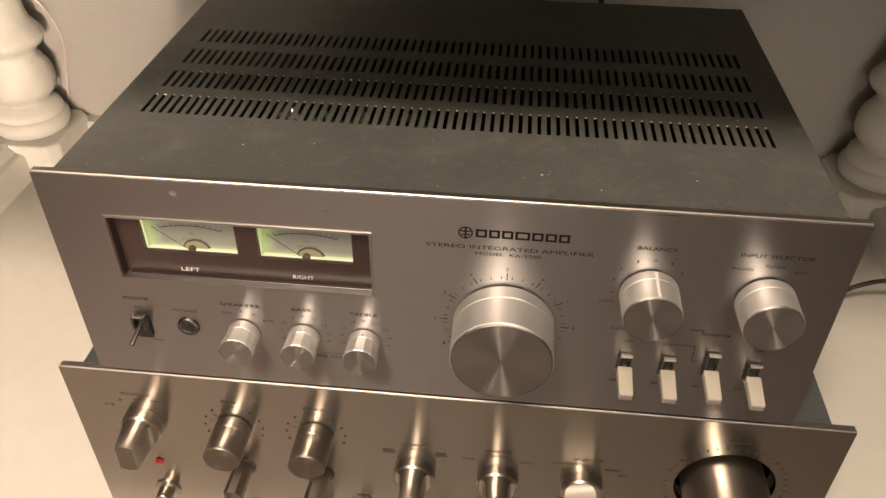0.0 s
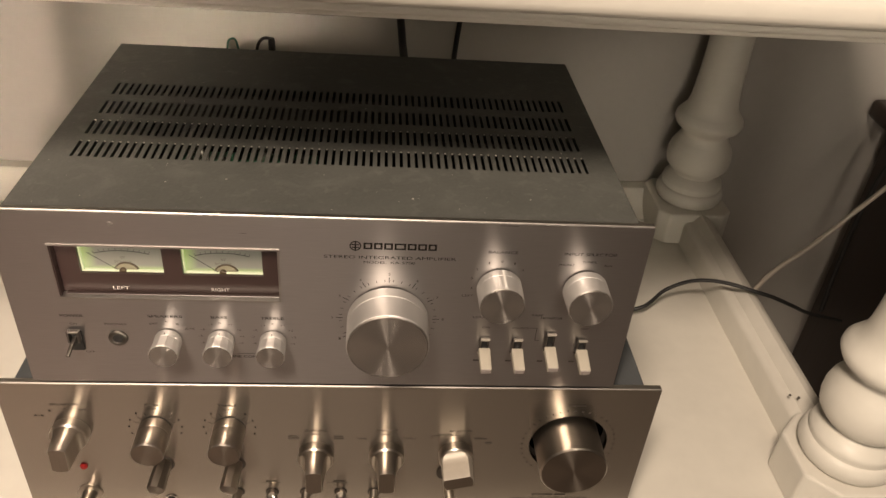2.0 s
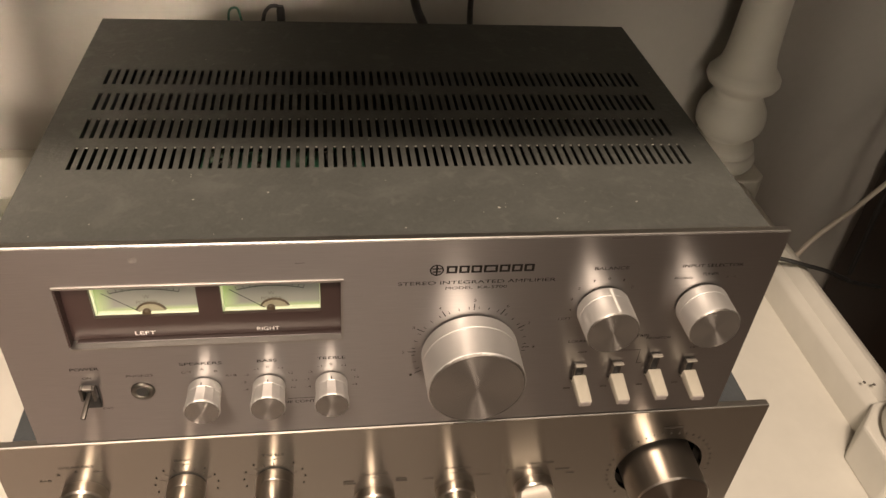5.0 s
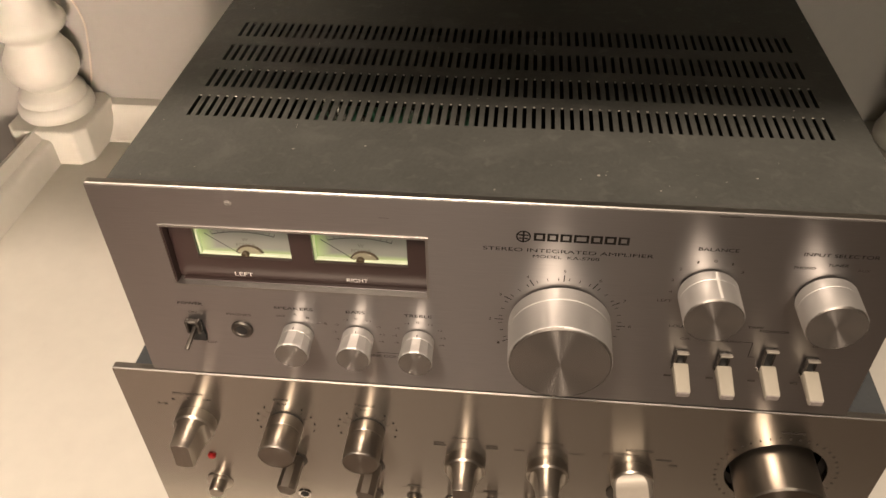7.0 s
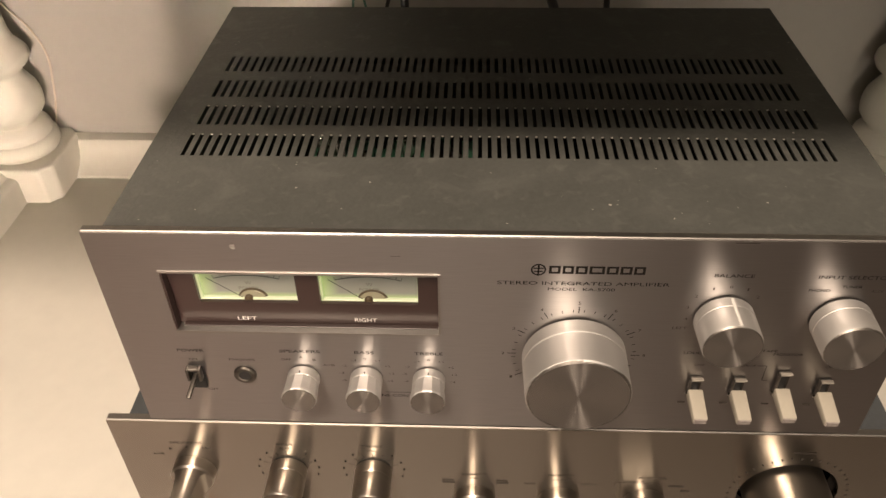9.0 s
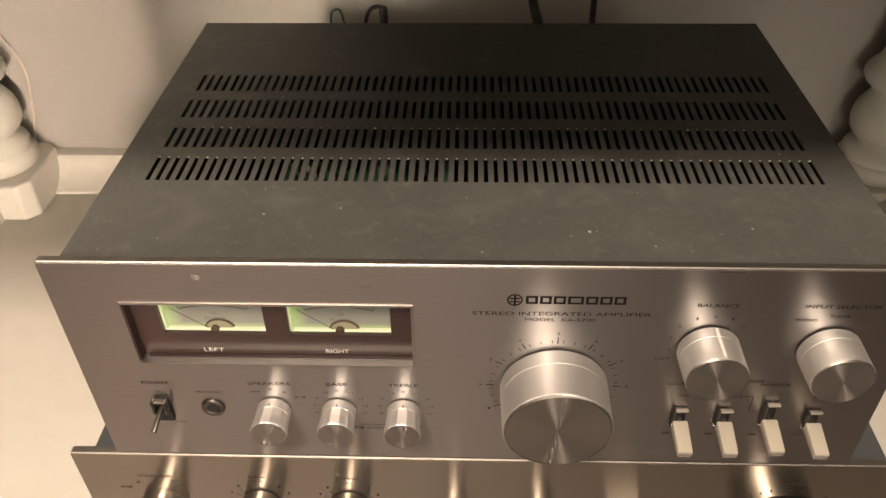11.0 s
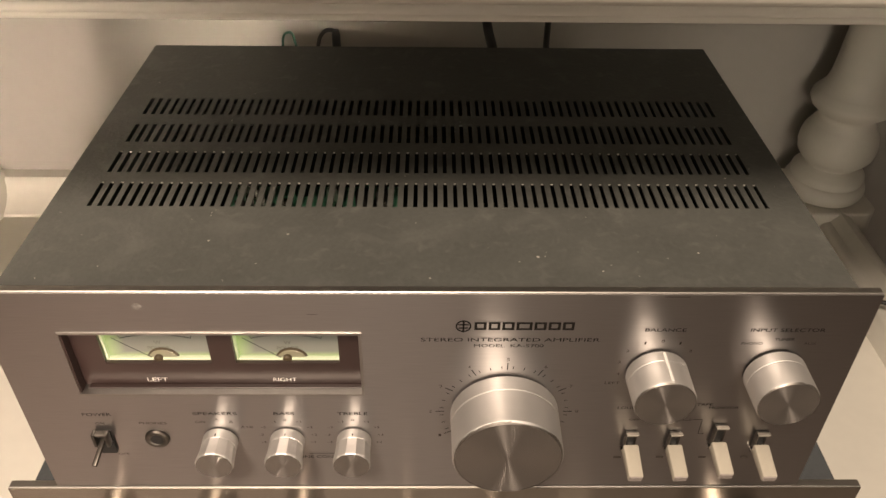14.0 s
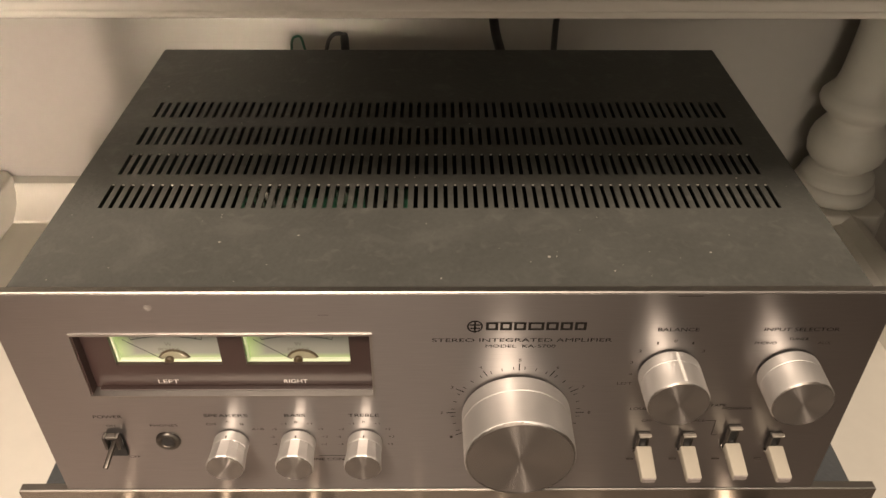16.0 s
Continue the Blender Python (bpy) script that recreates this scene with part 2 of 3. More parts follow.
def ticks(name, cx, cz, r0, r1, angles, wide, parent, material=None, y=-0.0002):
    """Short printed strokes round a knob; angles in degrees clockwise from straight up."""
    for a in angles:
        bm = bmesh.new()
        s, c = math.sin(radians(a)), math.cos(radians(a))
        p, w = (s, c), (c * wide / 2, -s * wide / 2)
        q = [(cx + p[0] * r + k * w[0], y, cz + p[1] * r + k * w[1]) for r, k in ((r0, -1), (r0, 1), (r1, 1), (r1, -1))]
        bm.faces.new([bm.verts.new(v) for v in q])
        part(name, bm, material or INK, parent)


def grain_uv(ob):
    """A map whose first axis runs across the brushing."""
    me = ob.data
    uv = me.uv_layers.new(name="grain")
    for poly in me.polygons:
        for li in poly.loop_indices:
            co = me.vertices[me.loops[li].vertex_index].co
            uv.data[li].uv = (co.z, co.x + 0.01 * co.y)
    return ob


def sheet(xs, ys, holes, place, thick, bm=None):
    """A plate cut into cells, with the cells in holes left open. place(u, v, depth) gives the corner."""
    bm = bm or bmesh.new()
    verts = {}

    def v(i, j, k):
        if (i, j, k) not in verts:
            verts[i, j, k] = bm.verts.new(place(xs[i], ys[j], k * thick))
        return verts[i, j, k]

    nx, ny = len(xs) - 1, len(ys) - 1
    solid = {(i, j) for i in range(nx) for j in range(ny) if not holes(i, j)}
    for i, j in solid:
        bm.faces.new((v(i, j, 0), v(i + 1, j, 0), v(i + 1, j + 1, 0), v(i, j + 1, 0)))
        bm.faces.new((v(i, j, 1), v(i, j + 1, 1), v(i + 1, j + 1, 1), v(i + 1, j, 1)))
        for di, dj, a, b in ((-1, 0, (0, 0), (0, 1)), (1, 0, (1, 0), (1, 1)), (0, -1, (0, 0), (1, 0)), (0, 1, (0, 1), (1, 1))):
            if (i + di, j + dj) not in solid:
                bm.faces.new((v(i + a[0], j + a[1], 0), v(i + b[0], j + b[1], 0), v(i + b[0], j + b[1], 1), v(i + a[0], j + a[1], 1)))
    return bm


# ---- the room ----
WALL_Y = 0.504


def room():
    part("wall_north", box(-2.4, 2.4, WALL_Y, WALL_Y + 0.1, 0, 2.5), WALL_PAINT)
    part("wall_west", box(-2.5, -2.4, -3.2, WALL_Y + 0.1, 0, 2.5), LOW_BOUNCE_PAINT)
    part("wall_east", box(2.4, 2.5, -3.2, WALL_Y + 0.1, 0, 2.5), LOW_BOUNCE_PAINT)
    part("wall_south", box(-2.4, 2.4, -3.3, -3.2, 0, 2.5), LOW_BOUNCE_PAINT)
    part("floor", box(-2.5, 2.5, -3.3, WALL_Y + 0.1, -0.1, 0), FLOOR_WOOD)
    part("ceiling", box(-2.5, 2.5, -3.3, WALL_Y + 0.1, 2.5, 2.6), LOW_BOUNCE_PAINT)
    for ob in bpy.data.objects:
        if ob.type == "MESH":
            ob["kind"] = "structure"


room()

# ---- the white shelf unit ----
SHELF = 0.708
LEG_X, LEG_Y = (-0.510, 0.4205), (0.046, 0.458)
BOARD = 1.122


def leg_profile(z0):
    """Turned baluster above its block: ring, ball, flared collar, tapering shaft, and the same again upside down."""
    low = [(0.034, 0.002), (0.040, 0.004), (0.0428, 0.009), (0.0428, 0.015), (0.0405, 0.020), (0.0375, 0.0215), (0.0372, 0.023),
           (0.0385, 0.026), (0.0375, 0.030), (0.031, 0.0345), (0.027, 0.0375), (0.0275, 0.041), (0.034, 0.045), (0.0385, 0.051), (0.040, 0.058),
           (0.040, 0.066), (0.038, 0.074), (0.033, 0.082), (0.0287, 0.089), (0.0283, 0.093), (0.032, 0.097), (0.0385, 0.102), (0.0418, 0.108), (0.0412, 0.113),
           (0.0365, 0.119), (0.0315, 0.125), (0.0290, 0.135), (0.0276, 0.150), (0.0265, 0.170), (0.0255, 0.195)]
    top = 2 * 0.195
    return [(r * 0.95, z0 + h) for r, h in low] + [(r * 0.92, z0 + top - h) for r, h in reversed(low[:-1]) if z0 + top - h < BOARD]


def octagon(cx, cy, half, cut, z0, z1, bevel=0.0025):
    bm = bmesh.new()
    h, c = half, half - cut
    pts = [(-c, -h), (c, -h), (h, -c), (h, c), (c, h), (-c, h), (-h, c), (-h, -c)]
    lo = [bm.verts.new((cx + x, cy + y, z0)) for x, y in pts]
    hi = [bm.verts.new((cx + x, cy + y, z1)) for x, y in pts]
    for i in range(8):
        bm.faces.new((lo[i], lo[(i + 1) % 8], hi[(i + 1) % 8], hi[i]))
    bm.faces.new(lo)
    bm.faces.new(hi)
    bmesh.ops.bevel(bm, geom=bm.edges[:], offset=bevel, segments=2, affect="EDGES", profile=0.5)
    return bm


def side_rail(parent, x0, x1, y0, y1):
    """A raised edge: plain inner face, a small step and a broad rounded top."""
    w = x1 - x0
    section = [(0, 0), (0, 0.027), (0.0015, 0.0305), (0.005, 0.0325), (0.010, 0.0335), (0.0125, 0.0375), (0.016, 0.0405), (max(w * 0.55, 0.0175), 0.0430), (w - 0.010, 0.0420), (w - 0.003, 0.0385), (w, 0.034), (w, 0)]
    bm = bmesh.new()
    # the inner face is towards the amplifiers
    ends = [[bm.verts.new((x0 + q if x0 > 0 else x1 - q, y, SHELF + h)) for q, h in section] for y in (y0, y1)]
    for i in range(len(section) - 1):
        bm.faces.new((ends[0][i], ends[0][i + 1], ends[1][i + 1], ends[1][i]))
    bm.faces.new(ends[0])
    bm.faces.new(ends[1])
    return shade_by_angle(part("side_rail", bm, WHITE_PAINT, parent), 40)


def shelf_unit():
    unit = tagged(empty("shelf_unit", -0.04, 0.24, 0), "cream-white painted wooden shelf unit with turned legs", "shelf")
    inv = Matrix.Translation(unit.location).inverted()
    x0, x1, y0, y1 = -0.556, 0.466, -0.030, 0.5025
    shade_by_angle(part("lower_shelf", box(x0, x1, y0, y1, SHELF - 0.035, SHELF, 0.006, 3), WHITE_PAINT, unit))
    shade_by_angle(part("upper_shelf", box(x0, x1, -0.027, y1, BOARD + 0.009, BOARD + 0.026, 0.006, 3), WHITE_PAINT, unit))
    shade_by_angle(part("edge_moulding", box(x0 + 0.004, x1 - 0.004, -0.014, y1 - 0.006, BOARD, BOARD + 0.0045, 0.002, 3), WHITE_PAINT, unit))
    shade_by_angle(part("edge_moulding", box(x0 + 0.002, x1 - 0.002, -0.020, y1 - 0.004, BOARD + 0.0045, BOARD + 0.009, 0.0018, 3), WHITE_PAINT, unit))
    side_rail(unit, 0.4035, 0.4365, LEG_Y[0] + 0.03, LEG_Y[1] - 0.03)
    side_rail(unit, -0.531, -0.5015, LEG_Y[0] + 0.03, LEG_Y[1] - 0.03)
    cove = [(0.5037, SHELF), (0.462, SHELF), (0.4625, SHELF + 0.003), (0.472, SHELF + 0.008), (0.480, SHELF + 0.015), (0.485, SHELF + 0.024), (0.4865, SHELF + 0.032), (0.489, SHELF + 0.0345), (0.5037, SHELF + 0.0350)]
    bm = bmesh.new()
    ends = [[bm.verts.new((x, y, z)) for y, z in cove] for x in (LEG_X[0] + 0.03, LEG_X[1] - 0.03)]
    for k in range(len(cove)):
        bm.faces.new((ends[0][k], ends[0][k - 1], ends[1][k - 1], ends[1][k]))
    bm.faces.new(ends[0])
    bm.faces.new(ends[1])
    shade_by_angle(part("back_rail", bm, WHITE_PAINT, unit), 40)
    for lx in LEG_X:
        for ly in LEG_Y:
            leg = part("leg", turned([(0.033 * 1, 0.0), (0.036, 0.02), (0.030, 0.3), (0.036, SHELF - 0.035)], 24), WHITE_PAINT, unit, "", True)
            leg.location = (lx + (0.004 if lx > 0 and ly < 0.1 else -0.003 if lx > 0 else 0.0), ly, 0)
            part("block", octagon(0, 0, 0.0455, 0.0225 if ly < 0.1 else 0.012, SHELF, 0.7505), WHITE_PAINT, leg)
            shade_by_angle(part("baluster", turned(leg_profile(0.749), 40), WHITE_PAINT, leg), 50)
    # small chips in the paint
    for px, py, pz in ((0.4115, 0.1085, SHELF + 0.0432), (0.4050, 0.112, SHELF + 0.0425)):
        c = part("paint_chip", turned([(0.0013, -0.0006), (0.0013, 0.0003), (0.0007, 0.0007)], 7), BUSHING, unit, "dark chip in the white paint")
        c.location = (px, py, pz)
    for ch in unit.children:
        ch.matrix_parent_inverse = inv
    return unit


shelf_unit()


# ---- shared amplifier parts ----
def knob(parent, x, z, r, depth, y=0.0, side=ALU_SIDE, face=ALU_FACE, groove=True, flat=0, n=64, name="knob", turn=0, sunk=0.0005):
    """A turned metal knob: skirt, bright groove, body with a small chamfer, spun face; flat > 0 gives a faceted band."""
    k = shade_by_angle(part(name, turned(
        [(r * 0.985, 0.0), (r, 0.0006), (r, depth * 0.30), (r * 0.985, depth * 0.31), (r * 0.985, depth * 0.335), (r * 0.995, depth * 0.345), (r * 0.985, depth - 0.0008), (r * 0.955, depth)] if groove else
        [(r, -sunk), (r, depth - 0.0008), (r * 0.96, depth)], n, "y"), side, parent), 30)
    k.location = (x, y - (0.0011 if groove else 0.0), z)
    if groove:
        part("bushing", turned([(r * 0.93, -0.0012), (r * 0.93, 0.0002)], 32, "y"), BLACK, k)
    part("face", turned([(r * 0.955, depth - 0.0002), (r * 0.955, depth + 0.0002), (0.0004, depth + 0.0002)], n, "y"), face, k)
    if groove:
        rnd = random.Random(int(x * 1e4) + 7)
        bm = bmesh.new()
        last, wear = None, 0.5
        for i in range(97):
            a = 2 * math.pi * i / 96
            wear = min(1.0, max(0.0, wear + rnd.uniform(-0.3, 0.3)))
            up = 0.35 + 0.65 * max(0.0, math.cos(a))
            ro = r * (0.958 + 0.030 * wear * up)
            yo = -(depth - (ro / r - 0.955) / 0.030 * 0.0008) - 0.0003
            p = [bm.verts.new((q * math.sin(a), yy, q * math.cos(a))) for q, yy in ((r * 0.940, -depth - 0.00045), (ro, yo))]
            if last:
                bm.faces.new((last[0], p[0], p[1], last[1]))
            last = p
        part("worn_rim", bm, WORN_RIM, k)
    if flat:
        part("pointer", box(-0.0006, 0.0006, -depth * 0.96, -0.0008, r - 0.0006, r + 0.00012), WHITE_INK, k)
        k.rotation_euler = (0, radians(turn), 0)
    return k


def faceted_knob(parent, x, z, r, depth, turn):
    """A small knob: round skirt, flatted grip, round flared nose."""
    k = shade_by_angle(part("knob", turned([(r * 0.93, 0.0), (r * 0.94, 0.0005), (r * 0.94, depth * 0.32), (r * 0.9, depth * 0.34)], 48, "y"), ALU_SIDE, parent), 30)
    k.location = (x, -0.0008, z)
    part("bushing", turned([(r * 0.86, -0.0009), (r * 0.86, 0.0001)], 24, "y"), BLACK, k)
    grip = part("grip", turned([(r * 0.93, depth * 0.30), (r * 0.955, depth * 0.62), (r * 1.01, depth - 0.0016), (r * 1.01, depth - 0.0006), (r * 0.965, depth)], 12, "y"), ALU_SIDE, k)
    grip.rotation_euler = (0, radians(15), 0)
    part("face", turned([(r * 0.95, depth - 0.0002), (r * 0.95, depth + 0.0002), (0.0003, depth + 0.0002)], 48, "y"), ALU_FACE, k)
    part("pointer", box(-0.0003, 0.0003, -depth * 0.30, -0.0030, r * 0.93, r * 0.945), INK_FAINT, k)
    k.rotation_euler = (0, radians(turn), 0)
    return k


# ---- the upper amplifier with its two lit meters ----
def upper_amplifier():
    amp = tagged(empty("stereo_amplifier", 0, 0, 0.862), "silver brushed-aluminium stereo amplifier with two green-lit power meters, switched on", "amplifier")
    Z0, Z1 = 0.870, 1.0
    wx0, wx1, wz0, wz1 = -0.160, -0.030, 0.9385, 0.978
    # front plate with its window
    xs = [-0.19, wx0, wx1, 0.19]
    zs = [Z0, wz0, wz1, Z1]
    bm = sheet(xs, zs, lambda i, j: i == 1 and j == 1, lambda u, v, d: (u, d, v), 0.0045)
    panel = grain_uv(part("front_panel", bm, ALU_PANEL, amp, "brushed aluminium faceplate with a meter window"))
    part("panel_top_edge", box(-0.19, 0.19, 0.0004, 0.0044, Z1 - 0.0003, Z1 + 0.0009, 0.0004, 1), ALU_EDGE, panel)
    # window trim, thin bright strips round the opening
    t = 0.0011
    for a in ((wx0 - 0.0002, wx1 + 0.0002, wz1 - t, wz1), (wx0, wx1, wz0, wz0 + t), (wx1 - t, wx1, wz0 + t, wz1 - t)):
        part("window_trim", box(a[0], a[1], -0.0006, 0.0056, a[2], a[3]), ALU_EDGE, panel)
    part("window_trim", box(wx0, wx0 + 0.0008, 0.0006, 0.0056, wz0 + t, wz1 - t), METER_BROWN, panel)
    # meter housing behind the window
    house = empty("meter_housing", 0, 0, 0)
    house.parent = amp
    fy = 0.0058
    mz0, mz1 = 0.9533, 0.984
    meters = ((-0.1470, -0.0990), (-0.0880, -0.0410))
    xs = [wx0 - 0.004, meters[0][0], meters[0][1], meters[1][0], meters[1][1], wx1 + 0.004]
    zs = [wz0 - 0.004, mz0, mz1, mz1 + 0.004]
    part("mask", sheet(xs, zs, lambda i, j: j == 1 and i in (1, 3), lambda u, v, d: (u, fy + d, v), 0.002), METER_BROWN, house, "dark brown meter mask")
    shade_by_angle(part("clear_lip", box(wx0 + 0.003, wx1 - 0.001, 0.0030, 0.0056, wz0 + t, wz0 + 0.0016, 0.0002, 1), METER_BROWN, house))
    for (a, b), word in zip(meters, ("LEFT", "RIGHT")):
        meter = part("power_meter", box(a - 0.001, b + 0.001, fy + 0.0046, fy + 0.006, mz0 - 0.001, mz1 + 0.001), SCALE_GLOW, house, "pale lit meter scale with a green glow at its rim")
        e = 0.0009
        for q in ((a - 0.001, a + e, mz0 - 0.001, mz1), (a + e, b, mz0 - 0.001, mz0 + e * 0.7), (b - e * 0.35, b, mz0 + e * 0.7, mz1)):
            part("lit_rim", box(q[0], q[1], fy + 0.0022, fy + 0.0046, q[2], q[3], 0.0003, 1), EDGE_GLOW, meter)
        cx = (a + b) / 2
        hub = (cx - 0.001, mz0 - 0.0014)
        ny = fy + 0.0042
        # scale arc and its strokes
        bm = bmesh.new()
        R = 0.057
        ax, az = cx - 0.0004, mz0 + 0.0136 - R
        last = None
        for i in range(25):
            an = radians(-16 + 32 * i / 24)
            p = [bm.verts.new((ax + q * math.sin(an), ny, az + q * math.cos(an))) for q in (R, R + 0.0005)]
            if last:
                bm.faces.new((last[0], p[0], p[1], last[1]))
            last = p
        part("scale_arc", bm, METER_INK, meter)
        ticks("scale_graduation", ax, az, R, R + 0.0022, [-16, -12.5, -9.5, -6.5, -3, 0.5, 4, 7.5, 10.5, 13.5, 16], 0.00028, meter, METER_INK, ny)
        ticks("needle", hub[0], hub[1], 0.001, 0.0235, [-52], 0.00045, meter, METER_INK, ny - 0.0012)
        part("hub_ring", turned([(0.0078, 0), (0.0078, 0.0005), (0.0074, 0.0008)], 32, "y"), METER_HUB, meter).location = (cx + 0.0012, ny + 0.0004, mz0 - 0.0022)
        part("hub_disc", turned([(0.0070, 0), (0.0070, 0.0010), (0.0066, 0.0012)], 32, "y"), METER_DISC, meter).location = (cx + 0.0012, ny + 0.0004, mz0 - 0.0022)
        h = part("needle_hub", turned([(0.0021, 0), (0.0021, 0.0022), (0.0016, 0.0027)], 24, "y"), METER_HUB, meter, "", True)
        h.location = (cx - 0.0006, ny, mz0 + 0.0004)
        lettering("W", cx, mz0 + 0.0090, 0.0032, 0.0022, meter, ny, METER_INK_PALE)
        lettering("POWER", cx, mz0 + 0.0056, 0.0100, 0.0020, meter, ny, METER_INK_PALE)
        lettering(word, cx - 0.0025, 0.9428, 0.0095 if word == "LEFT" else 0.0108, 0.0024, house, fy - 0.0002, WHITE_INK)
    # folded cover with four rows of slots
    cx0, cx1, cy0, cy1, top = -0.1825, 0.1825, 0.0045, 0.2525, 0.9985
    n = 68
    pitch = 0.3262 / (n - 1)
    xs = [cx0]
    for i in range(n):
        c = -0.1631 + i * pitch
        xs += [c - 0.00105, c + 0.00105]
    xs.append(cx1)
    rows = ((0.0655, 0.0862), (0.0958, 0.1160), (0.1262, 0.1460), (0.1572, 0.1765))
    ys = [cy0] + [v for r in rows for v in r] + [cy1]
    bm = sheet(xs, ys, lambda i, j: i % 2 == 1 and j % 2 == 1, lambda u, v, d: (u, v, top - d), 0.0009)
    cover = part("top_cover", bm, COVER_GREY, amp, "dark grey textured steel cover with four rows of vent slots")
    part("side_panel", box(cx0, cx0 + 0.0012, cy0, cy1, 0.8735, top - 0.0012), COVER_GREY, amp)
    part("side_panel", box(cx1 - 0.0012, cx1, cy0, cy1, 0.8735, top - 0.0012), COVER_GREY, amp)
    part("back_panel", box(cx0 + 0.0012, cx1 - 0.0012, cy1 - 0.0012, cy1, 0.8735, top - 0.0012), BLACK, amp)
    part("base_plate", box(cx0, cx1, cy0, cy1, 0.872, 0.8735), CAVITY, amp)
    # a small pale box at the rear rim of each front slot, painting its glint
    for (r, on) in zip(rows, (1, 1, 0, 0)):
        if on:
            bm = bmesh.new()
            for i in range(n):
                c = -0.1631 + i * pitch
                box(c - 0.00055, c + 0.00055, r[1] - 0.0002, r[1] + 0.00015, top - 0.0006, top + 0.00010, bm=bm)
            tagged(part("slot_glint", bm, DUST_AND_GLINT, cover, "pale glints painted at the slot ends"), kind="stuff")
    # what shows through the slots
    board = part("circuit_board", box(-0.105, -0.015, 0.045, 0.112, 0.978, 0.9795), PCB, amp, "green circuit board under the slots")
    rnd = random.Random(5)
    for i in range(26):
        px, py = rnd.uniform(-0.10, -0.02), rnd.uniform(0.062, 0.108)
        r = rnd.choice((0.0022, 0.003, 0.004))
        c = part("component", turned([(r, 0), (r, 0.006 + rnd.random() * 0.006), (r * 0.8, 0.013)], 12), rnd.choice((TIN, PCB, CAVITY, TIN)), board, "", True)
        c.location = (px, py, 0.9795)
    shade_by_angle(part("transformer", box(0.06, 0.15, 0.10, 0.19, 0.8735, 0.955, 0.004), CAVITY, amp))
    part("heat_sink", box(-0.16, 0.03, 0.19, 0.235, 0.8735, 0.965), CAVITY, amp)
    for fx in (-0.15, 0.15):
        for fyy in (0.04, 0.215):
            f = part("foot", turned([(0.012, 0), (0.013, 0.002), (0.013, 0.008), (0.011, 0.0100)], 20), RUBBER, amp, "", True)
            f.location = (fx, fyy, 0.862)
    # knobs
    knob(amp, 0.0348, 0.9275, 0.0252, 0.0262, name="volume_knob")
    knob(amp, 0.1018, 0.9545, 0.0138, 0.0185, name="balance_knob", flat=1, turn=4)
    knob(amp, 0.1552, 0.9545, 0.0138, 0.0185, name="selector_knob")
    faceted_knob(amp, -0.1008, 0.9075, 0.0089, 0.0154, -4)
    faceted_knob(amp, -0.0686, 0.9075, 0.0089, 0.0154, 0)
    faceted_knob(amp, -0.0366, 0.9075, 0.0089, 0.0154, 0)
    # headphone socket
    jack = part("headphone_socket", turned([(0.0030, -0.0060), (0.0030, 0.0010), (0.0040, 0.0016), (0.0056, 0.0014), (0.0060, 0.0)], 36, "y"), DARK_CHROME, amp, "chromed headphone socket", True)
    jack.location = (-0.1312, 0, 0.908)
    part("bore", turned([(0.0031, 0.0006), (0.0031, 0.0013)], 30, "y"), BLACK, jack)
    # power switch: slotted plate and a flat bat lever that points down
    sw = shade_by_angle(part("power_switch", box(-0.0040, 0.0040, -0.0016, 0.0, -0.0085, 0.0075, 0.0007, 2), BLACK, amp, "black and chrome power switch with a thin lever pointing down"))
    sw.location = (-0.1562, 0, 0.9065)
    for sx in (-0.0038, 0.0022):
        shade_by_angle(part("cheek", box(sx, sx + 0.0016, -0.0052, -0.0014, 0.0005, 0.0092, 0.0005, 2), DARK_CHROME, sw))
    part("bridge", box(-0.0024, 0.0024, -0.0045, -0.0014, 0.0070, 0.0090, 0.0004, 1), DARK_CHROME, sw)
    bm = box(-0.0011, 0.0011, -0.0148, -0.001, -0.0010, 0.0010, 0.0004, 2)
    lv = shade_by_angle(part("lever", bm, BUSHING, sw))
    lv.matrix_basis = pose(0, 0, 0.003, 22, 0, -8)
    # four rocker levers with ivory caps
    for i, (sx, sz, deg) in enumerate(((0.0975, 0.9068, 9), (0.1188, 0.9068, 9), (0.1400, 0.9088, 9), (0.1612, 0.9068, 9))):
        plate = part("switch_plate", box(-0.0032, 0.0032, -0.0012, 0.0, -0.0085, 0.0066 if i != 2 else 0.0095, 0.0005, 1), DARK_CHROME, amp, "chrome plate of a lever switch")
        plate.location = (sx, 0, sz)
        part("slot", box(-0.0018, 0.0018, -0.0015, -0.0011, -0.0075, 0.0050 if i != 2 else 0.0080), BLACK, plate)
        bm = box(-0.0037, 0.0037, -0.0195, -0.0030, -0.0031, 0.0031, 0.0007, 2)
        for v in bm.verts:
            if v.co.y < -0.012:
                v.co.x *= 0.94
                v.co.z *= 0.72
        cap = shade_by_angle(part("lever_cap", bm, IVORY, plate, "ivory plastic lever cap"))
        cap.matrix_basis = pose(0, 0, -0.0022, deg, 0, 0)
        part("cap_end", box(-0.0031, 0.0031, -0.0199, -0.0190, -0.0019, 0.0019, 0.0003, 1), CAP_END, cap, "grey end of the cap, its shade in the colour")
        tab = part("bracket", box(-0.0052, -0.0030, -0.0030, -0.0004, -0.0012, -0.0004, 0.0002, 1), CHROME, plate)
        tab.matrix_basis = pose(0.0002, 0, -0.0070, 0, 38, 0)
        part("cheek", box(-0.0034, -0.0026, -0.0036, -0.0010, -0.0040, 0.0060 if i != 2 else 0.0090, 0.0002, 1), DARK_CHROME, plate)
